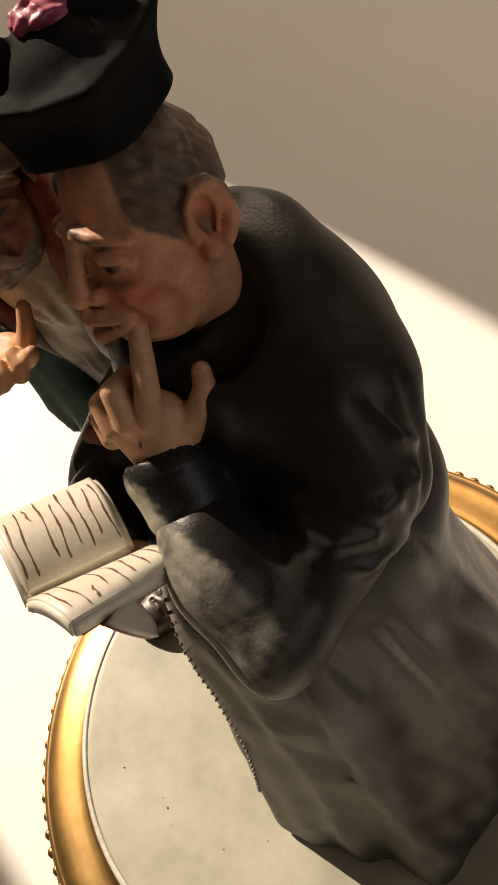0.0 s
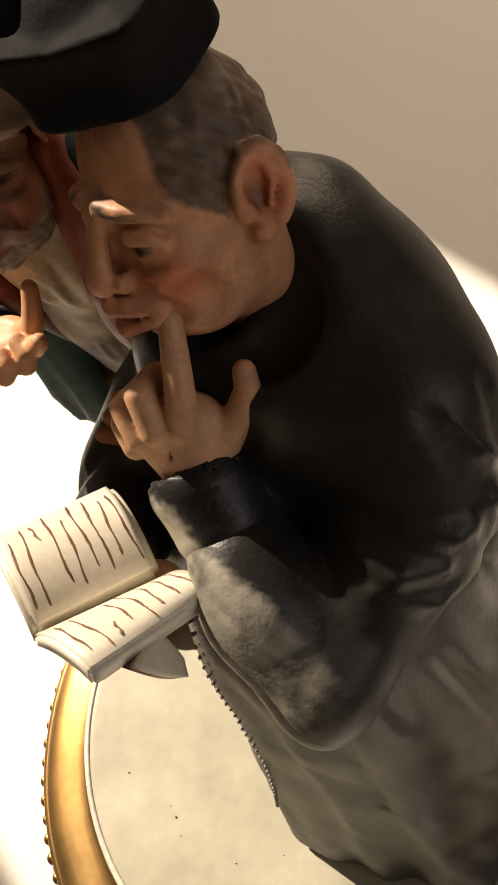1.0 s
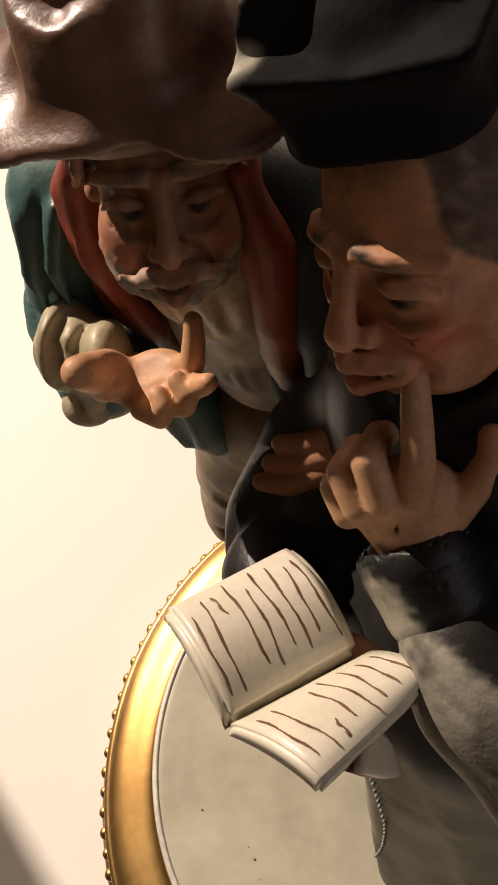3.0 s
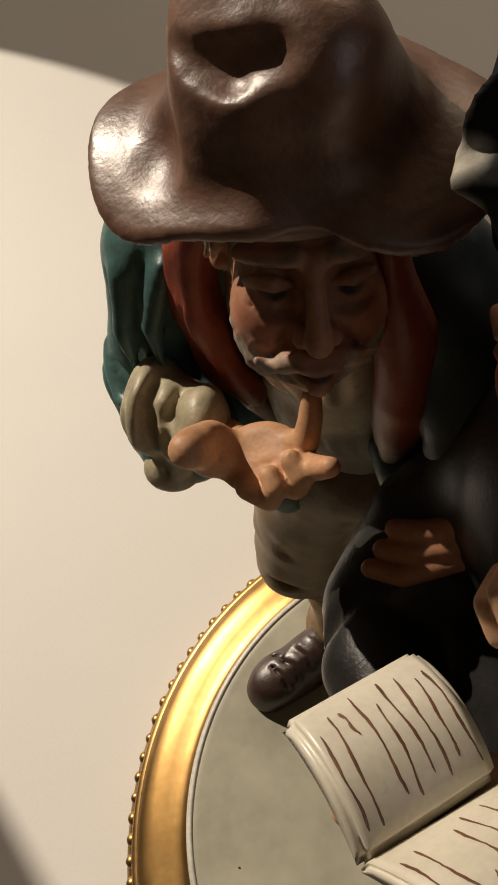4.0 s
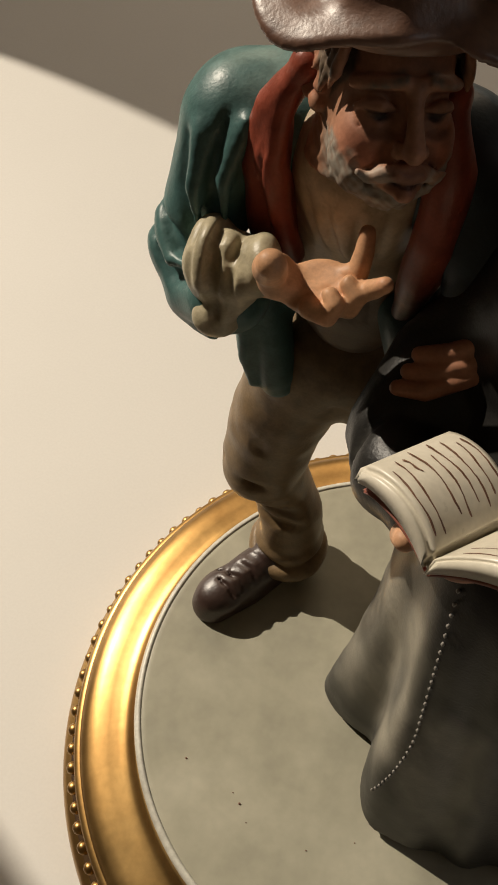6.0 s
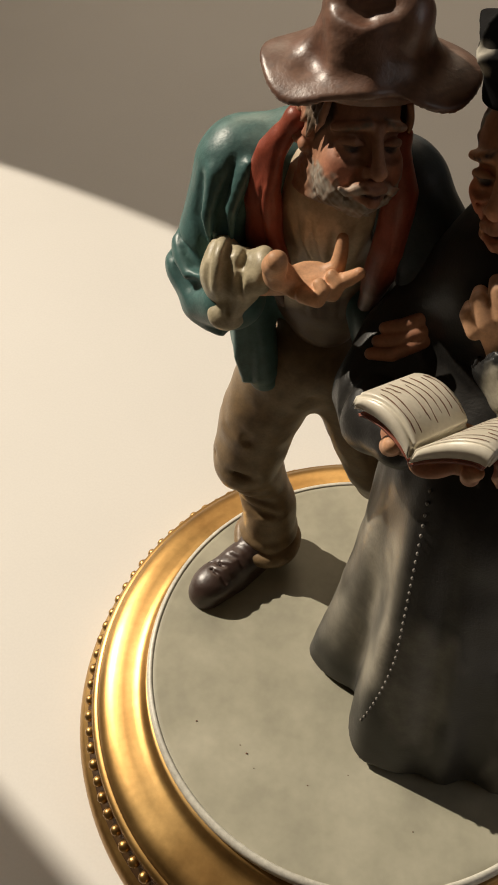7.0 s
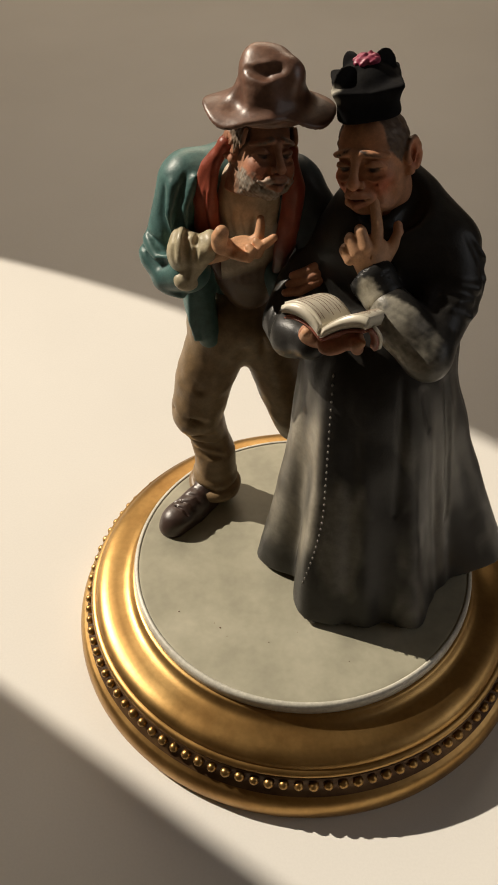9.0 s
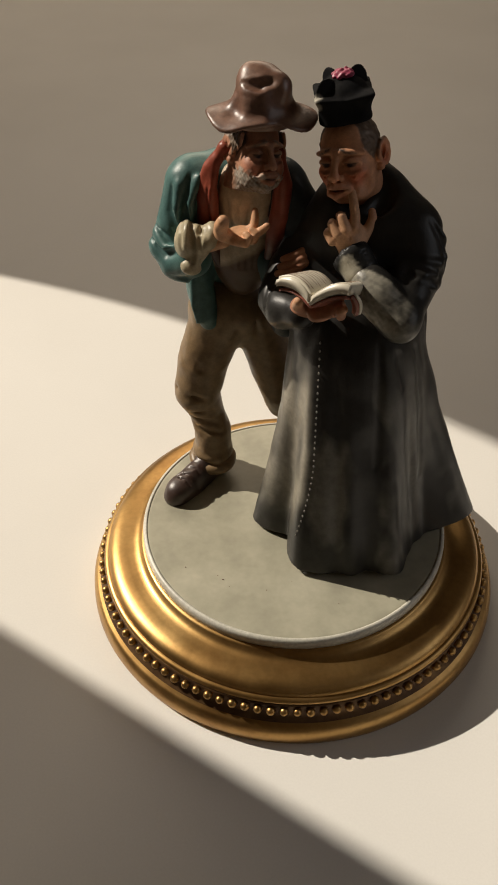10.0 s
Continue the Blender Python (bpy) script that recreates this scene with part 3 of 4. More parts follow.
# ---- man in the battered hat ----
def statuette_hat():
    s = Statue()
    TROUSER, TEAL, RED, SHIRT = (0.22, 0.145, 0.075), (0.07, 0.15, 0.145), (0.28, 0.062, 0.035), (0.52, 0.43, 0.31)
    # trousers
    c = Clay()
    c.add(ball((-34, 46, 146), (21, 17, 20)))
    c.add(limb((-42, 44, 140, 14.5), (-50, 40, 114, 13.2), (-53.5, 37, 97, 12), (-49, 40, 82, 9.4), (-46.5, 39, 70, 9.8), (-46, 38, 58, 10.2)), 6)
    c.add(limb((-24, 46, 142, 13.0), (-15, 47, 112, 12.0), (-10, 49, 92, 10.6), (-8, 53, 80, 9.4), (0, 68, 70, 8.6)), 4)
    c.add(hoop((-46.5, 37.5, 57.5), 9.2, 2.2, (6, 4, 0)), 1.5)
    c.add(hoop((-46.5, 36.0, 51.8), 10.2, 2.9, (4, 2, 0)), 0.8)
    for a, b, w in (((-62, 33, 103), (-44, 25, 99), 1.2), ((-60, 32, 92), (-42, 29, 88), 1.6), ((-58, 34, 84), (-41, 32, 79), 1.2), ((-56, 33, 76), (-40, 32, 73), 1.0), ((-36, 27, 150), (-50, 27, 118), 1.4), ((-30, 30, 140), (-38, 30, 118), 1.2), ((-22, 33, 146), (-18, 34, 118), 1.4)):
        c.cut(limb((*a, 0.3), ((a[0] + b[0]) / 2, (a[1] + b[1]) / 2 - 2.0, (a[2] + b[2]) / 2, 0.6 * w), (*b, 0.3)), 3.5)
    c.ruffle(lambda p: 0.5 * crinkle(p, 5.0) + 0.2 * crinkle(p, 2.0, 2.0))
    s.shell(c, (-80, 8, 43), (25, 98, 172), 0.95, CLOTH,
            lambda v: blend(np.ones((len(v), 3)) * np.array(TROUSER), (0.5 * np.clip(0.5 + crinkle(v, 7.0, 1.0), 0, 1), (0.24, 0.17, 0.095)), (0.6 * near(v, (-45, 30, 52), (18, 16, 7)), (0.27, 0.18, 0.09))))
    # shoes
    c = Clay()
    c.add(limb((-47, 36, 48.5, 7.0), (-55, 24, 47.8, 7.2), (-63.5, 12.5, 46.2, 6.2)))
    c.add(limb((-46, 39, 44.2, 7.2), (-57, 21, 44.0, 7.8), (-64, 11.5, 43.8, 7.0)), 1.0)
    c.add(limb((-47, 36, 56, 6.0), (-50, 32, 52, 6.0)), 2)
    c.add(ball((-61.5, 14.5, 47.6), (7.6, 8.6, 5.6), (0, 0, -30)), 2)
    c.cut(limb((-68, 18, 46.5, 0.2), (-62, 20.5, 53.6, 0.7), (-55, 14, 47.5, 0.2)), 0.8)
    for k in range(4):
        x, y, z = -51.0 - 2.5 * k, 29.0 - 3.8 * k, 55.4 - 0.7 * k
        lace = laid([(x - 3.6, y - 0.6, z - 1.6), (x, y - 1.4, z), (x + 3.4, y - 3.6, z - 1.8)], c, -0.2)
        c.add(limb(*[(*q, 0.7) for q in lace]), 0.5)
        if k:
            c.cut(limb(*[(q[0] - 1.2, q[1] - 1.8, q[2] - 0.1, 0.5) for q in lace]), 0.8)
    c.add(limb((4, 72, 60, 6.5), (0, 68, 50, 6.5), (-4, 60, 47.5, 5.5)), 2)
    c.cut(slab((-50, 40, 36.9), (90, 80, 5), (0, 0, 0), 0.5), 0.3)
    s.shell(c, (-78, 2, 41), (20, 96, 75), 0.7, LEATHER, (0.045, 0.022, 0.016))
    # shirt and vest
    c = Clay()
    c.add(ball((-29, 37.5, 192), (16, 11.5, 34)))
    c.add(ball((-26, 31, 218), (13, 9, 12)), 6)
    c.add(ball((-26, 27.5, 211), (10, 7.5, 14)), 5)
    c.cut(limb((-24.5, 17, 224, 2.6), (-25.5, 18.5, 214, 1.2), (-26.5, 19, 196, 0.4)), 1.2)
    front = Clay()
    front.ops = list(c.ops)
    for k in range(4):
        path = laid([(-36 + 6 * k, 20, 214), (-34.5 + 5 * k, 20, 198), (-33 + 4 * k, 22, 178)], front, 0.3)
        c.cut(limb(*[(*q, 0.3 if i != 1 else 0.9) for i, q in enumerate(path)]), 1.8)
    c.ruffle(lambda p: 0.35 * crinkle(p, 3.2))
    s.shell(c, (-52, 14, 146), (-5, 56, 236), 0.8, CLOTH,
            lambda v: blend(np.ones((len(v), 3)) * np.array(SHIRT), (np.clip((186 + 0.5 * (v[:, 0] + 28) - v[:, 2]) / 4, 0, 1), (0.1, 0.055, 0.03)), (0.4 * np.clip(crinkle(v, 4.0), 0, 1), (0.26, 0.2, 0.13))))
    # red scarf and vest fronts
    c = Clay()
    c.add(limb((-35, 26, 237, 2.4), (-41, 27, 228, 3.6), (-44, 28, 214, 4.8), (-43, 28.5, 200, 4.8), (-41, 29.5, 188, 3.6), (-39, 31, 178, 1.6)))
    c.add(limb((-38, 25, 232, 2.0), (-41, 23.5, 220, 2.6), (-40, 23.5, 208, 2.6), (-38, 25, 196, 2.2)), 1.5)
    c.add(limb((-12, 27, 234, 2.6), (-10, 25, 222, 3.8), (-11, 24, 208, 4.4), (-14, 25, 194, 3.8), (-17, 28, 180, 1.6)), 1.5)
    c.add(limb((-35, 27, 237, 2.6), (-30, 38, 237, 4.5), (-18, 38, 236, 4.5), (-12, 28, 235, 2.6)), 2)
    c.cut(limb((-41, 21, 230, 0.5), (-43, 22, 214, 0.7), (-42, 23, 196, 0.5)), 0.8)
    c.ruffle(lambda p: 0.45 * crinkle(p, 3.4, 1.5))
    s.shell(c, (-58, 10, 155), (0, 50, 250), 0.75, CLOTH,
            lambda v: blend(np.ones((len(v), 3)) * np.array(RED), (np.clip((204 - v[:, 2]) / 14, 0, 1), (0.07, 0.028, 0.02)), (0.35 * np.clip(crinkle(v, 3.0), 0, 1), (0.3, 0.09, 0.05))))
    # jacket
    c = Clay()
    c.add(ball((-31, 46, 192), (25, 15, 36)))
    c.add(limb((-49, 37, 217, 10.8), (-30, 40, 219, 11.5), (-13, 37, 217, 11.0)), 8)
    c.add(limb((-52, 36, 215, 10.8), (-56, 33, 203, 9.8), (-61, 28, 190, 8.2), (-56, 23, 184, 9), (-50, 19, 188, 9)), 6)
    c.add(ball((-66, 27, 187.5), (3.4, 4, 4)), 4)
    c.add(limb((-10, 36, 213, 11), (1, 28, 202, 11), (4, 18, 190, 10), (-4, 13, 183, 8.5)), 6)
    c.add(limb((-50, 34, 176, 7), (-48, 32, 162, 6.5), (-46, 31, 150, 5.5), (-45, 31, 146, 4.5)), 5)
    c.add(limb((-14, 30, 180, 8), (-9, 28, 165, 8), (-7, 30, 148, 7.5)), 5)
    c.add(limb((-44, 54, 168, 8), (-20, 56, 164, 8)), 8)
    c.cut(limb((-28, 18, 240, 12.5), (-29, 18, 205, 12.5), (-29, 20, 175, 10), (-27, 22, 148, 9.5)), 2.5)
    for n in (((-43, 28, 226), (-47, 24, 214), (-46.5, 21.5, 203), (-48, 20, 197)), ((-50, 27, 224), (-52.5, 23.5, 213), (-53, 21, 204)), ((-58, 27, 218), (-60, 24, 208), (-57, 21.5, 200)),
              ((-67, 29, 199), (-61, 20.5, 196), (-55, 18, 199)), ((-68, 26, 193), (-62, 18.5, 190), (-57, 15.5, 192)), ((-66, 24, 184), (-58, 15.5, 180), (-50, 12, 181)), ((-48, 26, 174), (-47.5, 25, 163), (-48, 26, 150))):
        c.cut(limb(*[(*q, 0.3 if i in (0, len(n) - 1) else 1.5) for i, q in enumerate(n)]), 2.4)
    for n in (((-46, 26, 224), (-50, 22.5, 213), (-50, 20.5, 203)), ((-55, 26, 220), (-56.5, 22.4, 210), (-55, 20, 201)), ((-67, 28, 196), (-62, 19.5, 193), (-56, 16.5, 195.5))):
        c.add(limb(*[(*q, 0.6 if i in (0, 2) else 1.3) for i, q in enumerate(n)]), 3.0)
    c.add(limb((-69, 27, 190, 0.8), (-62, 19.5, 181, 1.4), (-52, 14, 179, 1.0)), 3)
    c.add(limb((-51, 27.5, 170, 0.8), (-51.5, 26.5, 158, 1.2), (-50, 26.5, 148, 0.8)), 2)
    c.ruffle(lambda p: 0.35 * crinkle(p, 6.5, 0.6) + 0.1 * crinkle(p, 2.4, 2.6))
    # shade painted over the right side, a highlight over the worn shoulder top
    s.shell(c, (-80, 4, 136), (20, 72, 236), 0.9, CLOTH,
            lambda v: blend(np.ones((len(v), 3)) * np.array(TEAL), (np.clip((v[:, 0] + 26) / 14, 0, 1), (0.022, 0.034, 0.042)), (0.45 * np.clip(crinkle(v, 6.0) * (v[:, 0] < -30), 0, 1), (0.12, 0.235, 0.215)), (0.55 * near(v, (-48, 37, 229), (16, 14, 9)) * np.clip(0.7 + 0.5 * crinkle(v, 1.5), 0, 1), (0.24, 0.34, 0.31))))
    # turned-back shirt cuff
    c = Clay()
    c.add(ball((-51.5, 17, 198.5), (5.4, 8.2, 9.4), (24, 10, 15)))
    c.add(ball((-45.5, 15.5, 198.5), (4.6, 7.2, 7.8), (24, 10, 15)), 2)
    c.add(ball((-40.8, 14.8, 202.0), (4.0, 6.0, 6.6), (20, 14, 15)), 1.6)
    c.add(ball((-49.5, 12.0, 188.0), (4.8, 4.2, 3.8), (0, 15, 20)), 1.0)
    c.add(limb((-44, 13, 196, 3.2), (-48, 12, 191, 3.4)), 1.0)
    c.cut(limb((-49.5, 24, 206, 0.4), (-48.8, 13, 206.5, 1.5), (-48.6, 8.4, 198, 1.5), (-48.5, 9.5, 191, 0.5)), 1.4)
    c.cut(limb((-53.5, 22, 206.5, 0.2), (-54, 12, 205, 1.1), (-53.6, 8.4, 197, 1.1)), 1.2)
    c.cut(limb((-45, 20, 205.5, 0.2), (-45, 10.5, 204.5, 1.2), (-44.8, 8.2, 198, 1.2), (-44.5, 10, 192, 0.4)), 1.2)
    c.ruffle(lambda p: 0.3 * crinkle(p, 2.6))
    s.shell(c, (-66, 0, 180), (-36, 34, 214), 0.6, CLOTH, lambda v: blend(np.ones((len(v), 3)) * np.array((0.46, 0.4, 0.27)), (np.clip(crinkle(v, 3.0, 2.0), 0, 1) * 0.4, (0.3, 0.26, 0.17))))
    # open hand, and the hand through the other's arm
    c = Clay()
    c.add(limb((-47, 18.5, 194, 3.7), (-41, 16, 197, 3.4), (-34.5, 12.5, 201.4, 3.3)))
    c.add(ball((-27.8, 9.8, 205.2), (6.8, 5.6, 2.5), (14, -6, 12)), 2.4)
    c.add(ball((-34.6, 8.0, 207.0), (3.6, 4.0, 3.4)), 2.0)
    c.add(limb((-35.2, 8.6, 208.0, 3.3), (-35.0, 5.4, 212.0, 3.1), (-34.0, 3.4, 215.2, 2.6)), 1.4)
    c.add(limb((-25.5, 12.4, 205.6, 2.2), (-21.8, 13.0, 207.6, 2.0), (-21.4, 15.2, 210.6, 1.75), (-21.5, 17.0, 213.2, 1.45)), 0.4)
    c.add(limb((-24.6, 10.2, 205.2, 2.2), (-20.4, 9.8, 206.4, 2.0), (-17.8, 9.0, 208.8, 1.75), (-15.8, 8.4, 211.0, 1.45)), 0.4)
    c.add(limb((-25.6, 7.6, 204.8, 2.2), (-21.6, 7.2, 204.8, 2.0), (-20.4, 7.8, 207.2, 1.8), (-22.6, 9.2, 208.6, 1.5)), 0.35)
    c.add(limb((-28, 5.2, 204.8, 2.1), (-24.6, 4.4, 204.6, 1.9), (-23.4, 5.2, 206.9, 1.7), (-25.2, 6.9, 208.2, 1.4)), 0.35)
    c.cut(ball((-28.4, 9.6, 210.4), (4.8, 4.0, 3.0)), 1.6)
    c.cut(limb((-31.6, 3.4, 208.4, 0.9), (-31.4, 7.4, 209.4, 1.1)), 1.0)
    for a, b in (((-32.6, 6.4, 208.6), (-27.5, 12.2, 208.2)), ((-31, 5.4, 207.6), (-25.4, 8.6, 207.2))):
        c.cut(limb((*a, 0.2), (*b, 0.35)), 0.6)
    for k in range(3):
        path = laid([(7 - k, 13 - 2 * k, 203 - 3.2 * k), (2 - k, 9 - 2 * k, 201 - 3.3 * k), (-4 - k, 8 - 2 * k, 198 - 3.3 * k), (-9 - 0.6 * k, 9 - 2 * k, 195 - 3.2 * k)], HELD_ARM, 0.4)
        c.add(limb(*[(*q, r) for q, r in zip(path, (1.9, 1.9, 1.8, 1.5))]), 0.2)
    # fingers on the other's arm are painted darker, as shaded skin
    s.shell(c, (-52, -4, 178), (10, 28, 220), 0.5, SKIN, lambda v: blend(np.ones((len(v), 3)) * np.array((0.6, 0.33, 0.18)), (0.6 * near(v, (-30, 9, 209), (9, 8, 5)), (0.66, 0.37, 0.21)), (0.5 * near(v, (-21, 17, 213), (3, 3, 3)), (0.58, 0.24, 0.14)), (0.5 * near(v, (-15.5, 8.4, 211), (3, 3, 3)), (0.58, 0.24, 0.14)), (np.clip((v[:, 0] + 15) / 3, 0, 1), (0.36, 0.17, 0.1))))
    # head with grey beard
    HC, HT, HS = (-21.8, 25.2, 236.4), (-12, 11, 31), (0.84, 0.97, 0.94)
    c = head_clay(0.92)
    for k in range(19):
        a = (k - 9) / 9
        w = 0.4 * math.sin(7.0 * k)
        c.add(limb((10.4 * a, -10.6 + 7.5 * a * a, -11.6 + 6 * a * a, 0.5), (9.6 * a + w, -11.6 + 7.5 * a * a, -14.4 + 5.5 * a * a, 0.8), (8.8 * a + 1.6 * w, -11.0 + 7 * a * a, -16.2 + 5 * a * a, 0.4)), 0.6)
    for sd in (-1, 1):
        c.add(limb((sd * 0.6, -15.8, -6.9, 1.1), (sd * 3.6, -15.0, -8.0, 1.4), (sd * 6.4, -13.6, -9.2, 1.0), (sd * 8.4, -13.4, -8.6, 0.5)), 0.5)
        for k in range(7):
            c.add(limb((sd * (11.2 + 0.1 * k), -6.0 + 2.4 * k, 8, 1.0), (sd * (12.2 + 0.2 * (k % 3)), -5.6 + 2.3 * k, 4, 1.1), (sd * (12.8 + 0.9 * (k % 2)), -5.0 + 2.5 * k, 1.4 - 1.4 * (k % 3), 0.5)), 0.7)
    c.ruffle(lambda p: 0.3 * crinkle(p, 0.6) * (p[:, 2] < -6.5) * (np.abs(p[:, 0]) + np.abs(p[:, 2] + 9) > 3) + 0.2 * crinkle(p, 0.6, 2.0) * (p[:, 2] > 1) * (np.abs(p[:, 0]) > 10.5))
    c.cut(slab((0, 6, -32), (40, 40, 14.5)), 0.8)
    loc = local(HC, HT, HS)
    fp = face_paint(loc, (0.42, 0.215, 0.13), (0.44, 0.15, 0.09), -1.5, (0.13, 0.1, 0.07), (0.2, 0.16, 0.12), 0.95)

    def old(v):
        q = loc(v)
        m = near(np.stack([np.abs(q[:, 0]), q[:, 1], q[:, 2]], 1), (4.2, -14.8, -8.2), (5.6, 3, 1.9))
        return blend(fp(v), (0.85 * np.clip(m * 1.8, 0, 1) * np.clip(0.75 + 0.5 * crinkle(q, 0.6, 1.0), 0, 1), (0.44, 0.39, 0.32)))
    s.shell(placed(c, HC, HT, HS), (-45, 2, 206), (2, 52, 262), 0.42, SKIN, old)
    # battered felt hat: a tall bell of a crown over a short, curling brim
    QC, QT = (-19.6, 24.5, 252.0), (0, 2, 8)

    def brim(p):
        x, y, z = p[:, 0], p[:, 1], p[:, 2]
        a = np.arctan2(y, x)
        r = np.hypot(x, y)
        edge = 19.4 + 3.6 * np.cos(2 * a) + 0.7 * np.sin(3 * a + 2.4) + 0.35 * np.sin(7 * a)
        out = np.clip(r - 12.5, 0, 12)
        w = 2.2 - 0.055 * out ** 2 + 0.042 * np.clip(-x - 12.5, 0, 30) ** 2 + 0.028 * np.clip(x - 12.0, 0, 30) ** 2 + 0.35 * np.sin(4 * a + 1.0)
        return -smin(0.9 - np.abs(z - w), edge - r, 0.8) * 0.6

    c = Clay()
    crown = limb((0, 0.0, 0.0, 13.4), (0.2, -0.4, 4.5, 12.2), (0, -0.4, 8.8, 10.6), (-0.2, 0.2, 11.0, 9.0))
    c.add(lambda p: crown(p * V(1, 1.08, 1)) * 0.92)
    c.cut(slab((0, 0, -21.4), (40, 40, 20)), 0.5)
    c.add(brim, 4.5)
    c.add(limb((-4.4, 3.2, 14.6, 4.6), (2.6, 3.4, 14.2, 4.4)), 4)
    c.add(ball((4.0, -3.4, 11.5), (7.4, 7.6, 7.0)), 3)
    c.cut(limb((-8.4, -4.4, 15.0, 0.8), (-5.8, -7.0, 15.2, 2.0), (-2.0, -8.2, 15.4, 2.6), (2.2, -7.8, 16.8, 1.3)), 1.4)
    c.cut(ball((-4.6, -14.2, 8.4), (4.0, 2.2, 2.2)), 4.0)
    c.cut(ball((-11.8, -8.0, 6.5), (1.8, 2.6, 2.6)), 4.0)
    c.cut(limb((3.6, -9.6, 17, 0.6), (5.0, -13.6, 10, 1.1), (6.4, -16.6, 4, 0.5)), 6)
    c.cut(limb((-8.0, -16.4, 1.6, 0.2), (2.0, -17.6, 1.0, 0.4), (11.0, -14.6, 1.2, 0.2)), 0.6)
    c.cut(ball((0, 0.5, -9.5), (12.6, 12.0, 10.5)), 1)
    c.ruffle(lambda p: (0.5 * crinkle(p, 4.2, 0.4) + 0.12 * crinkle(p, 1.8, 1.0)) * np.clip((p[:, 2] - 2.5) / 4, 0.1, 1))
    s.shell(placed(c, QC, QT), (-46, -4, 240), (8, 52, 282), 0.55, LEATHER,
            lambda v: blend(np.ones((len(v), 3)) * np.array((0.15, 0.072, 0.045)), (0.6 * np.clip(crinkle(v, 4.5, 2.0) + 0.1, 0, 1), (0.32, 0.185, 0.125)), (0.5 * np.clip(crinkle(v, 1.2, 0.7), 0, 1), (0.15, 0.06, 0.035)), (0.4 * np.clip(crinkle(v, 0.5, 2.0), 0, 1), (0.07, 0.034, 0.024))))
    return tagged(s.cast("statuette"), "painted statuette of an old man in brown hat and teal jacket", "statuette", "figures on the base")


statuette_hat()


# ---- churchman with the book ----
def cassock(p):
    x, y, z = p[:, 0], p[:, 1], p[:, 2]
    t = np.clip((z - 45) / 120, 0, 1.1)
    q = np.clip(1 - t, 0, 1)
    cx, cy = 25.5 + 7.5 * q, 3.5 + 3.5 * q
    a = np.arctan2(y - cy, x - cx)
    r = np.hypot(x - cx, y - cy)

    def lobe(deg, wide):
        d = np.abs((a - radians(deg) + np.pi) % (2 * np.pi) - np.pi)
        return np.exp(-(d / radians(wide)) ** 2)
    top = 1 / np.sqrt((np.cos(a) / 30.5) ** 2 + (np.sin(a) / 31.0) ** 2)
    hem = 46 + 15 * lobe(6, 16) - 9 * lobe(-38, 17) + 7 * lobe(-124, 18) + 6 * lobe(-172, 22) - 3 * lobe(-148, 10) + 2 * lobe(-88, 9) - 3 * lobe(-104, 7) + 3 * lobe(-68, 8) + 2 * lobe(60, 20)
    R = top + (hem - top) * q ** 1.35
    fold = 2.0 * np.sin(6 * a + 0.9 + 1.0 * t) + 1.3 * np.sin(11 * a + 2 - 1.6 * t) + 0.35 * np.sin(23 * a + 1 + 3 * t)
    up = np.clip((z - 150) / 42, 0, 1)
    R = (R + fold * (0.2 + q) * 0.9) * np.sqrt(1 - 0.9 * up * up)
    return np.maximum(np.maximum((r - R) * 0.72, 44.6 + 0.9 * np.sin(5 * a + 1) - z), z - 190)


def sunlit_sleeve(v):
    """Sunlight painted on the rubbed front of the forearm, with a ragged border."""
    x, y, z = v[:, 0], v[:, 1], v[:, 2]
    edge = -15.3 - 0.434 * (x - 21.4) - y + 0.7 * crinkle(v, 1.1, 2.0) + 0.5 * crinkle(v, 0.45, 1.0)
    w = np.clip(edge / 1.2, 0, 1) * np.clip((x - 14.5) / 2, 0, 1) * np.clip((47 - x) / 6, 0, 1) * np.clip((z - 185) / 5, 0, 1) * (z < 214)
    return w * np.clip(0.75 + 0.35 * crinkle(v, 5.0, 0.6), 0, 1)


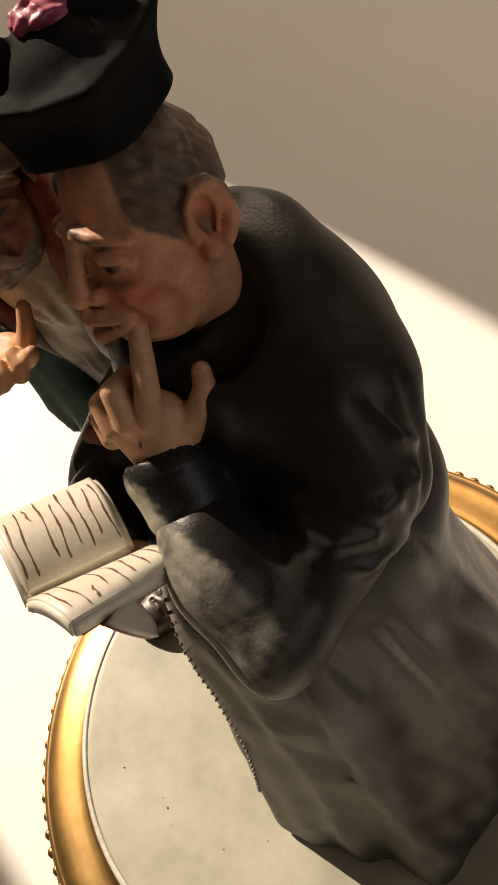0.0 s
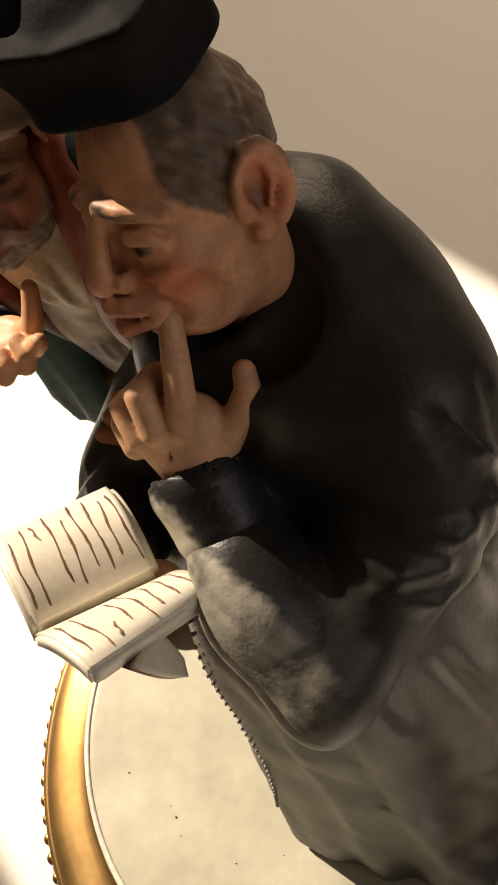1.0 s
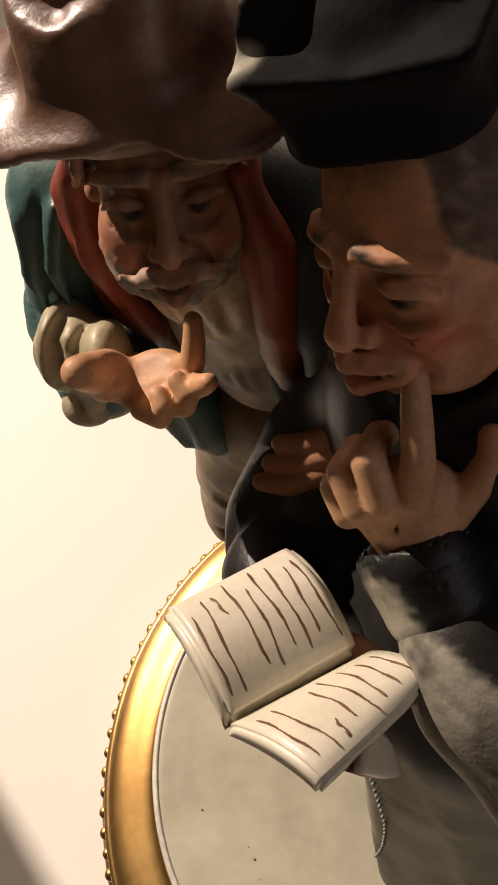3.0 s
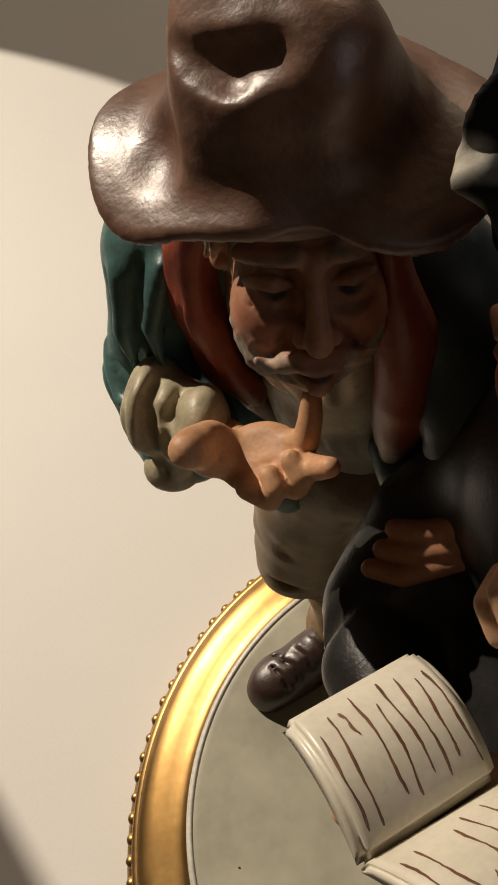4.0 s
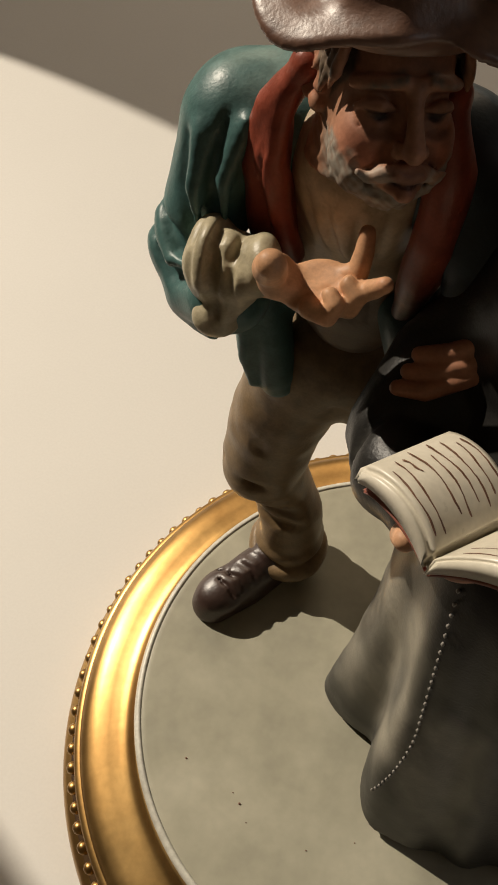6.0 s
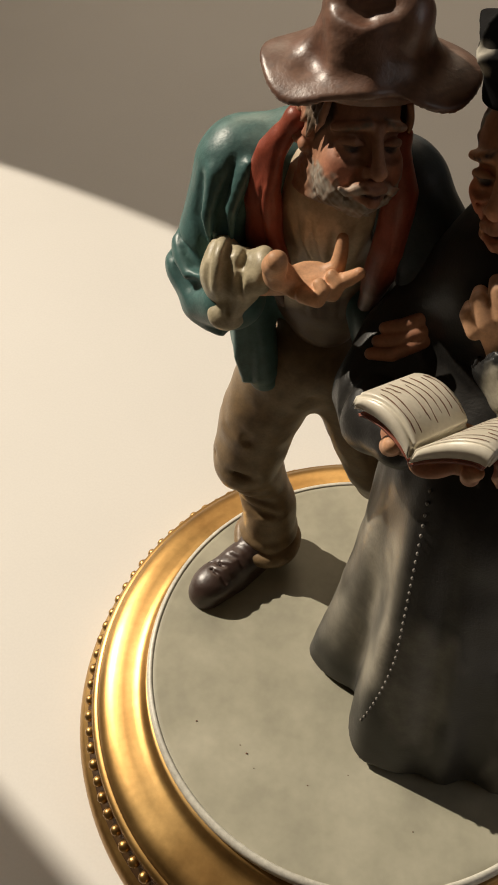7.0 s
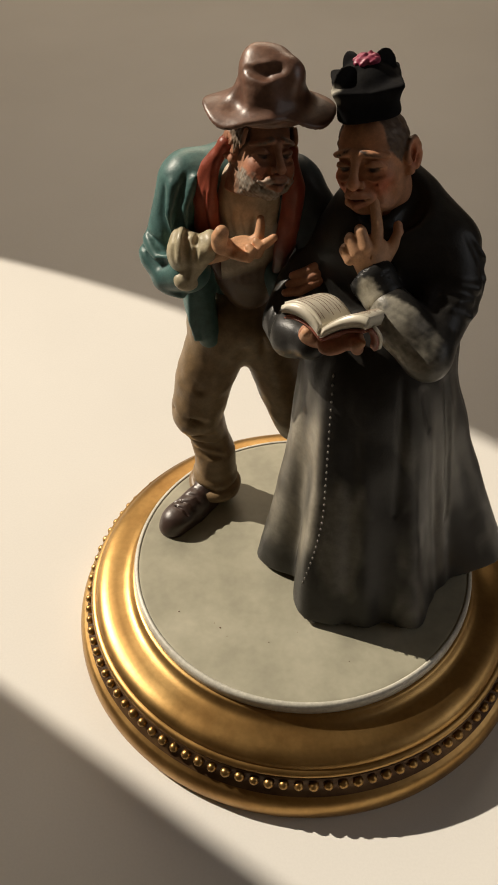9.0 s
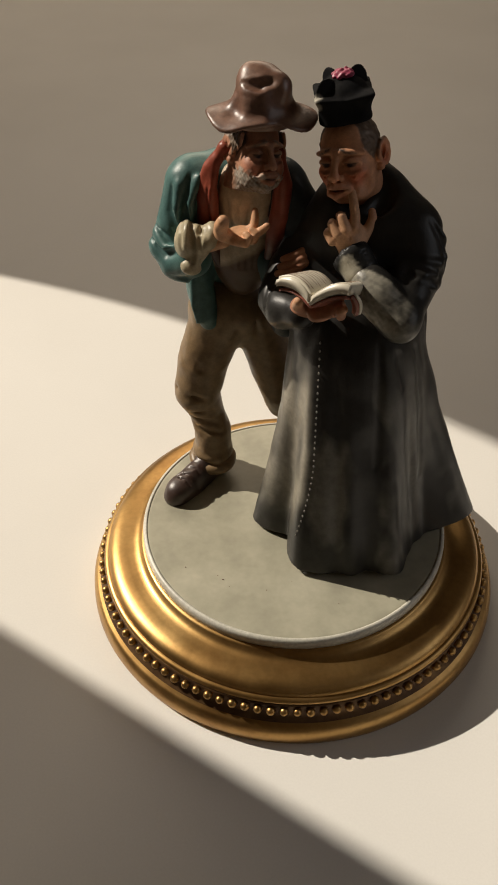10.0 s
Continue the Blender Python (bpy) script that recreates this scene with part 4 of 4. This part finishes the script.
def statuette_priest():
    s = Statue()
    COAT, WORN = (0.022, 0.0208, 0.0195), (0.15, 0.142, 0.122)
    c = Clay()
    c.add(cassock)
    c.add(limb((30, 8, 60, 24), (32, 10, 44, 24)), 1)
    c.cut(slab((30, 10, 36.5), (70, 70, 6), (0, 0, 0), 0.5), 0.3)
    c.add(ball((25.3, 18.2, 203.2), (26, 23.7, 31.9)), 10)
    c.add(ball((26, 14, 172), (28, 22, 20)), 12)
    c.add(limb((44.6, 9.2, 209.5, 13.9), (48.2, 2.2, 198.9, 12), (43.6, -16.5, 190.4, 8.8), (40.5, -25, 188.5, 8.5)), 8)
    c.add(limb((40.5, -25, 188.5, 8.5), (31, -19, 195, 8.6), (24.0, -11.5, 202.4, 6.6)), 4)
    c.add(ball((31.5, -20.0, 197.4), (12.5, 8.4, 7.6), (0, 38, -38)), 4)
    c.add(ball((42, -30, 187), (3, 3.5, 3.5)), 5)
    c.add(HELD_ARM, 7)
    c.add(limb((-7, -7, 180, 7.8), (0, -16, 184.0, 6.8)), 3)
    c.add(limb((13, 10, 214, 4.0), (26, 5, 216, 4.5), (34, 17, 219, 4.5), (28, 28, 222, 4.5), (14, 25, 220, 4.0)), 4)
    for n in (
              ((57, 2, 205, 0.8), (56, -6, 196, 1.5), (50, -14, 186, 1.0)), ((-15, 8, 184, 0.9), (-17, 0, 178, 1.4), (-12, -7, 173, 0.9)), ((-11, 12, 190, 0.8), (-15, 4, 184, 1.3), (-14, -5, 178, 0.9))):
        c.add(limb(*n), 2.2)
    for n in (((50, -8, 207), (55, -5, 203), (58, 1, 203)), ((47, -15, 201), (53, -12, 196), (57, -5, 194)), ((44, -14, 208), (50, -13, 203), (54, -9, 200)), ((52, 4, 216), (57, 3, 211), (59, 6, 206))):
        path = laid(n, c, 0.0)
        c.add(limb(*[(*q, 0.5 if i != 1 else 1.5) for i, q in enumerate(path)]), 2.4)
    folds = (((52, 2, 219), (56, 2, 210), (57, -2, 200)), ((56, 10, 216), (60, 6, 206), (60, -2, 195)),
             ((40, -26, 178), (47, -24, 168), (52, -24, 150)), ((48, -20, 180), (56, -14, 165), (64, -14, 130), (71, -16, 90)), ((34, -26, 174), (36, -29, 150), (38, -36, 110)), ((62, 0, 178), (68, 4, 150), (78, 8, 110)), ((-8, 4, 191), (-14, -3, 185), (-14, -9, 178)))
    body = Clay()
    body.ops = list(c.ops)
    for n in folds:
        path = laid(n, body, 0.5)
        c.cut(limb(*[(*q, 0.5 if i in (0, len(n) - 1) else 1.3) for i, q in enumerate(path)]), 2.2)
    c.cut(ball((18, -10, 221), (14, 11, 14)), 6)
    c.cut(ball((25, 8, 230), (12.5, 11, 13)), 4)
    c.add(limb((24, 10, 214, 6.0), (31, 15, 218, 6.5), (33, 22, 223, 6.0), (29, 29, 225, 6.0)), 5)
    c.add(limb((18.5, 5, 218, 2.0), (25.2, 7.8, 221.6, 1.6), (29.0, 14.0, 224, 1.7), (31.6, 19.7, 227.4, 1.7), (30.4, 26.6, 229.6, 1.7), (23.6, 31.4, 229, 1.7)), 4)
    c.ruffle(lambda p: 0.45 * crinkle(p, 7.0, 0.3) + 0.03 * crinkle(p, 1.9, 1.0))

    def coat(v):
        low = np.clip((176 - v[:, 2]) / 50, 0, 1)
        a = np.arctan2(v[:, 1] - 6, v[:, 0] - 29)
        streak = v * np.array([1, 1, 0.3])
        w = np.clip(0.1 + 0.5 * np.sin(7 * a + 0.8 + 0.012 * v[:, 2]) * np.sin(3.1 * a + 1.0) + 0.9 * crinkle(streak, 8.0, 1.2) + 0.3 * crinkle(streak, 1.6, 0.4) - 0.5 * np.clip(crinkle(v, 13.0, 0.7), 0, 1), 0, 1)
        # strip left of the buttons: dry-brushed wear plus painted-in sunlight
        side = np.clip((v[:, 2] - 55) / 30, 0, 1) * np.clip((166 - v[:, 2]) / 20, 0, 1) * np.clip((7.5 - 9.5 * (np.clip(110 - v[:, 2], 0, 60) / 54) ** 1.6 - v[:, 0]) / 3, 0, 1) * np.clip(0.55 + 0.6 * crinkle(streak, 3.0, 2.0), 0, 1)
        edge = np.clip((54 - v[:, 2]) / 8, 0, 1) * 0.4
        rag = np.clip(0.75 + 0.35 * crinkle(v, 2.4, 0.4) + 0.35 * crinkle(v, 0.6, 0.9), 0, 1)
        # pale paint for the sun on the forearm
        arm = sunlit_sleeve(v)
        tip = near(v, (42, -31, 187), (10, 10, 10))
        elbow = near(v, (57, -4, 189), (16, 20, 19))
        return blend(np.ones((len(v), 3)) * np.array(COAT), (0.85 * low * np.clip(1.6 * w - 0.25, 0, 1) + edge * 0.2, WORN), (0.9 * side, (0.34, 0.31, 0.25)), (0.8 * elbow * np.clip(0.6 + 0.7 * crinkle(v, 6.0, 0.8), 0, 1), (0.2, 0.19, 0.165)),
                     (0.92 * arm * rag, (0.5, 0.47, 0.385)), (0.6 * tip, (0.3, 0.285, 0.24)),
                     (0.5 * near(v, (-10, -6, 178), (10, 12, 10)) * rag, (0.2, 0.19, 0.16)))
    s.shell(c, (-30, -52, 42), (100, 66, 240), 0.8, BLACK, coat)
    # flared cuff
    c = Clay()
    c.add(limb((23.4, -10.9, 203.2, 7.6), (20.5, -7.8, 206, 8.5)))
    c.cut(limb((20.3, -7.6, 206.4, 7.2), (15, -2, 212, 8.0)), 0.6)
    c.ruffle(lambda p: 0.4 * crinkle(p, 3.5))
    s.shell(c, (4, -30, 186), (36, 4, 220), 0.6, BLACK, lambda v: blend(np.ones((len(v), 3)) * 0.018, (0.9 * sunlit_sleeve(v), (0.5, 0.47, 0.385))))
    # buttons down the front
    c = Clay()
    ys = np.arange(10, -60, -0.2, dtype=np.float32)
    for k in range(33):
        z = 171 - 3.3 * k
        x = 8.8 - 9.5 * (max(0.0, 110 - z) / 54) ** 1.6
        line = np.stack([np.full_like(ys, x), ys, np.full_like(ys, z)], 1)
        c.add(ball((x, float(ys[int(np.argmax(cassock(line) > 0))]) - 0.1, z), (0.45, 0.55, 0.8)), 0.0)
    s.shell(c, (-24, -46, 46), (20, 12, 180), 0.4, BLACK, (0.24, 0.225, 0.2))
    # hands
    c = Clay()
    c.add(limb((21, -8.5, 205, 5.2), (19.5, -6, 210, 5.2)))
    c.add(ball((18.4, -4.4, 214.6), (7.0, 4.6, 6.6), (-20, 0, 25)), 2.5)
    c.add(limb((20.2, -5.2, 218.6, 2.4), (20.2, -2.6, 223, 2.05), (19.4, 0.6, 226.6, 1.9), (18.6, 3.6, 229.6, 1.65)), 0.6)
    c.add(limb((16.6, -6.8, 218.6, 2.3), (14.6, -4.2, 222.8, 2.15), (14.2, 0.4, 221.0, 1.8), (14.6, 2.4, 218.4, 1.6)), 0.35)
    c.add(limb((13.6, -7.4, 216.6, 2.2), (11.2, -5.0, 219.8, 2.05), (11.2, -0.4, 218.2, 1.7), (12.0, 1.4, 215.8, 1.5)), 0.35)
    c.add(limb((11.6, -7.4, 213.6, 2.0), (9.6, -5.4, 216.0, 1.9), (9.8, -1.2, 214.6, 1.6), (10.8, 0.4, 212.6, 1.4)), 0.35)
    c.add(limb((23.2, -3.6, 212.4, 2.8), (26.2, -0.8, 216.4, 2.2), (27.6, 1.2, 219.6, 1.9), (27.2, 2.6, 222.0, 1.6)), 1.0)
    c.cut(limb((18.6, -9.4, 219.6, 0.2), (18.4, -8.4, 214, 0.35)), 0.8)
    c.add(ball((10, -23, 192), (8.6, 6.0, 3.6), (0, -20, 35)), 1)
    c.add(limb((0, -17, 187.5, 4.8), (6, -20, 190.5, 4.4)), 2)
    for k in range(4):
        c.add(limb((9 + 2.4 * k, -20 - 3.2 * k, 190.4 + 0.8 * k, 2.2), (13 + 1.0 * k, -21.5 - 3.0 * k, 192.4 + 0.8 * k, 2.0), (16.4 + 0.3 * k, -23.5 - 2.6 * k, 194.2 + 0.8 * k, 1.6)), 0.6)
    c.add(limb((1, -20, 189, 2.6), (-1.5, -27, 195, 2.4), (-1, -30, 199, 1.9)), 1.5)
    # the hand below the book gets darker skin, its shade put into the paint
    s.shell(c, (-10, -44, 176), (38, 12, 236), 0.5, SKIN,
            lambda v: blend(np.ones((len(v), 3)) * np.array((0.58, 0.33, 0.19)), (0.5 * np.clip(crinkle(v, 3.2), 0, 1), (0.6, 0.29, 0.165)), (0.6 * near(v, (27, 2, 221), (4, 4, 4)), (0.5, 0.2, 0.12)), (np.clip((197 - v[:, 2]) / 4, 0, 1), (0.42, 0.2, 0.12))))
    # head
    HC, HT, HS = (16.9, 17.5, 238.4), (-4, -14, -27), (1.05, 0.88, 1.03)
    c = head_clay(0.86)
    c.add(limb((1.5, -15.8, -10.3, 1.3), (4.2, -14.0, -9.9, 1.2), (6.2, -11.6, -9.2, 0.7)), 0.6)
    for sd in (-1, 1):
        c.cut(ball((sd * 9.6, -8.6, -9.0), (2.2, 3.6, 3.4)), 4)
        c.cut(limb((sd * 3.4, -14.2, -4.6, 0.4), (sd * 6.0, -12.6, -7.2, 0.9), (sd * 7.2, -10.6, -10.8, 0.5)), 1.0)
        c.cut(limb((sd * 7.6, -10.8, -7.8, 0.2), (sd * 8.8, -8.8, -10.6, 0.5), (sd * 8.4, -8.0, -12.6, 0.2)), 0.9)
        c.cut(limb((sd * 3.0, -12.8, -3.4, 0.2), (sd * 5.8, -12.4, -4.8, 0.5), (sd * 8.6, -9.8, -3.8, 0.2)), 0.7)
    c.add(limb((-3.6, -14.4, -7.9, 0.9), (0, -17.4, -7.3, 1.5), (3.6, -14.4, -7.9, 0.9)), 0.4)
    c.add(limb((-3.2, -14.6, -10.4, 0.9), (0, -17.0, -10.8, 1.6), (3.2, -14.6, -10.4, 0.9)), 0.4)
    c.cut(limb((-3.8, -14.2, -9.1, 0.4), (0, -17.8, -9.1, 0.8), (3.8, -14.2, -9.1, 0.4)), 0.3)
    for n in (((-7, -10.6, 7.6), (-3, -12.2, 8.0), (0, -12.3, 7.5), (3, -12.2, 8.0), (7, -10.6, 7.6)), ((-6, -10.4, 9.6), (0, -11.9, 9.8), (6, -10.4, 9.6))):
        c.cut(limb(*[(*q, 0.35) for q in n]), 0.8)
    c.ruffle(lambda p: (0.3 * crinkle(p, 0.7, 5.0) + 0.2 * crinkle(p, 1.4, 2.0)) * hair_mask(p, -0.5) + 0.12 * crinkle(p, 2.4, 1.0))
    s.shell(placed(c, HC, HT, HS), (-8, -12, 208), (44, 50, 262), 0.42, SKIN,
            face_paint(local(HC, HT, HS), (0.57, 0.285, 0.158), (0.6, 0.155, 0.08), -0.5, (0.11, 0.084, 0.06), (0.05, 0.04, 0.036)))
    # square cap with upright flaps
    c = Clay()

    def cap(p):
        x, y, z = np.abs(p[:, 0]), np.abs(p[:, 1]), p[:, 2]
        g = np.clip(z / 10.0, 0, 1)
        h = 10.8 - 0.8 * np.sin(np.pi * g) + 0.9 * g * g
        k = 6.5 - 5.2 * g
        qx, qy = x - (h - k), y - (h - k)
        d = np.hypot(np.maximum(qx, 0), np.maximum(qy, 0)) + np.minimum(np.maximum(qx, qy), 0) - k
        d = -smin(-d, z + 0.4, 1.0)
        roof = 9.4 + 3.0 * np.clip(1 - np.maximum(x, y) / 12.0, 0, 1) + 0.012 * x * y
        return -smin(-d, (roof - z) * 0.85, 0.9) * 0.9
    c.add(cap)
    c.add(ball((0, 0.8, 9.0), (9.4, 9.4, 7.0)), 2.0)
    for deg, out, low, tall in ((214, 8.0, 11.6, 5.4), (36, 7.4, 12.2, 6.0), (124, 7.2, 12.0, 5.8)):
        a = radians(deg)
        c.add(ball((math.cos(a) * out, math.sin(a) * out, low), (5.4, 1.25, tall), (0, 0, deg)), 1.2)
    c.add(ball((0, 0.5, 13.5), (4.6, 4.4, 2.4)), 1.5)
    for n in (((-7.5, -11.8, 8.0), (-9.2, -11.4, 4.5), (-8.6, -11.6, 1.0)), ((4.0, -12.0, 7.6), (6.0, -11.0, 4.0))):
        c.cut(limb(*[(*q, 0.4) for q in n]), 1.2)
    c.ruffle(lambda p: 0.2 * crinkle(p, 4.0, 0.9) + 0.05 * crinkle(p, 0.9, 0.3))
    KC, KT = (14.4, 21.4, 253.8), (-4, -8, 4)
    # the pale spot paints sunlight on the cap's worn left corner
    s.shell(placed(c, KC, KT), (-10, 0, 244), (38, 46, 278), 0.5, FELT, lambda v: blend(np.ones((len(v), 3)) * np.array((0.010, 0.010, 0.011)), (0.25 * np.clip(crinkle(v, 5.0), 0, 1), (0.035, 0.032, 0.028)), (0.9 * np.clip(2.4 * near(v, (3.2, 13.0, 262), (3.4, 5, 4.4)) * (1 + 0.4 * crinkle(v, 0.8)) - 0.2, 0, 1), (0.5, 0.47, 0.4))))
    # tassel
    c = Clay()
    c.add(ball((0.6, 0.5, 16.0), (4.4, 4.0, 2.4)))
    c.ruffle(lambda p: 0.6 * crinkle(p, 0.55) + 0.3 * crinkle(p, 1.3))
    s.shell(placed(c, KC, KT), (-4, 10, 260), (28, 38, 282), 0.4, CLOTH, lambda v: blend(np.ones((len(v), 3)) * np.array((0.32, 0.05, 0.1)), (np.clip(crinkle(v, 0.9), 0, 1), (0.55, 0.2, 0.26))))
    return tagged(s.cast("statuette"), "painted statuette of a churchman in black cassock and square cap", "statuette", "figures on the base")


statuette_priest()


# ---- the open book ----
def open_book():
    thing = tagged(new("open_book"), "small open book with cream pages and red cover", "book")
    SPINE, ALONG = Vector((3.8, -35.2, 205.0)), Vector((11.0, 17.6, -6.4))
    LEFT, RIGHT = Vector((-14.2, 11.4, 1.4)), Vector((16.6, -3.6, 8.4))
    up = LEFT.cross(ALONG).normalized()
    up = up if up.z > 0 else -up

    def leaf(side, lift, thick, grow, drop, ALONG=ALONG, narrow=(1.0, 1.0)):
        """A curved slab from the spine outwards; lift bows it, drop sets it lower."""
        bm = bmesh.new()
        n, m = 18, 12
        out = side.normalized()
        a0 = SPINE - ALONG.normalized() * grow
        av = ALONG + ALONG.normalized() * grow * 2
        sv = side + out * grow
        layers = []
        for top in (True, False):
            grid = []
            for i in range(n + 1):
                u = i / n
                h = lift * math.sin(math.pi * min(1, u * 1.02)) ** 0.8 - 0.4 * max(0.0, u - 0.8) / 0.2 * max(0.0, u - 0.8) / 0.2
                row = []
                for j in range(m + 1):
                    p = a0 + av * (j / m) + sv * u * (narrow[0] + (narrow[1] - narrow[0]) * j / m) + up * (h - drop - (0 if top else thick * (0.85 + 0.15 * math.sin(math.pi * u))))
                    row.append(bm.verts.new(p / 1000))
                grid.append(row)
            layers.append(grid)
        for k, g in enumerate(layers):
            for i in range(n):
                for j in range(m):
                    q = (g[i][j], g[i + 1][j], g[i + 1][j + 1], g[i][j + 1])
                    bm.faces.new(q if k == 0 else q[::-1])
        t, b = layers
        for i in range(n):
            for j in (0, m):
                bm.faces.new((t[i][j], t[i + 1][j], b[i + 1][j], b[i][j]))
        for j in range(m):
            for i in (0, n):
                bm.faces.new((t[i][j], t[i][j + 1], b[i][j + 1], b[i][j]))
        bmesh.ops.recalc_face_normals(bm, faces=bm.faces)
        edge = [e for e in bm.edges if len(e.link_faces) == 2 and e.calc_face_angle(0) > 0.8]
        bmesh.ops.bevel(bm, geom=edge, offset=0.0018, segments=4, affect='EDGES', clamp_overlap=True)
        return bm

    def text_lines(page, side, lift, rows, seed, ALONG=ALONG, narrow=(1.0, 1.0)):
        rnd = random.Random(seed)
        for k in range(rows):
            w = 0.1 + 0.8 * k / (rows - 1)
            a, b = rnd.uniform(0.1, 0.22), rnd.uniform(0.74, 0.92)
            if k == 2:
                a = b - 0.2
            bm = bmesh.new()
            prev = None
            for i in range(23):
                u = a + (b - a) * i / 22
                ww = w + 0.006 * math.sin(i * 0.38 + k) + 0.03 * (i / 22 - 0.5) * math.sin(2.1 * k) + rnd.uniform(-0.002, 0.002)
                h = lift * math.sin(math.pi * u) ** 0.8
                wide = (0.17 + 0.05 * math.sin(i * 0.5 + 2 * k)) * (0.5 if i in (0, 22) else 1)
                p = SPINE + ALONG * ww + side * u * (narrow[0] + (narrow[1] - narrow[0]) * ww) + up * (h + 0.04)
                o = ALONG.normalized() * wide
                now = [bm.verts.new((p + s) / 1000) for s in (-o, up * 0.06, o)]
                if prev:
                    for q in (0, 1):
                        bm.faces.new((prev[q], prev[q + 1], now[q + 1], now[q]))
                prev = now
            bmesh.ops.recalc_face_normals(bm, faces=bm.faces)
            part("text_line", bm, INK, page)

    for side, lift, rows, seed, along, cut in ((LEFT, 3.6, 9, 4, Vector((10.8, 16.0, -7.0)), (1.0, 1.0)), (RIGHT, 3.0, 8, 9, Vector((12.0, 16.5, -8.0)), (0.94, 0.6))):
        page = part("page", leaf(side, lift, 5.2, 0.0, 0.0, along, cut), PAGE, thing, "bowed cream page with brown lines")
        text_lines(page, side, lift, rows, seed, along, cut)
        part("cover", leaf(side, lift * 0.6, 1.4, -1.6, 4.6, along, cut), COVER, thing, "dull red book cover")
    # the end of the page that hangs down, with its red lining
    for name, mat, label, shift in (("page_end", PAGE, "cream end of the page, bent down", (0, 0, 0)), ("lining", COVER, "dull red inside of the bent cover", (-1.15, -0.5, -0.4))):
        bm = bmesh.new()
        rows = []
        for i in range(9):
            w = i / 8
            a, b = Vector((18.4, -28.6, 203.0)).lerp(Vector((21.4, -30.4, 195.6)), w), Vector((20.6, -35.4, 206.4)).lerp(Vector((23.0, -32.6, 195.2)), w)
            bow = Vector((1.2, -0.4, 0.6)) * math.sin(math.pi * w) + Vector(shift)
            rows.append([bm.verts.new((a.lerp(b, 0.04 + 0.92 * j / 8 if shift[0] else j / 8) + bow) / 1000) for j in range(9)])
        for r0, r1 in zip(rows, rows[1:]):
            for j in range(8):
                bm.faces.new((r0[j], r0[j + 1], r1[j + 1], r1[j]))
        r = bmesh.ops.extrude_face_region(bm, geom=bm.faces[:])
        bmesh.ops.translate(bm, verts=[v for v in r["geom"] if isinstance(v, bmesh.types.BMVert)], vec=(0.0011, 0.0004, 0.0003))
        bmesh.ops.recalc_face_normals(bm, faces=bm.faces)
        part(name, bm, mat, thing, label)
    return thing


open_book()
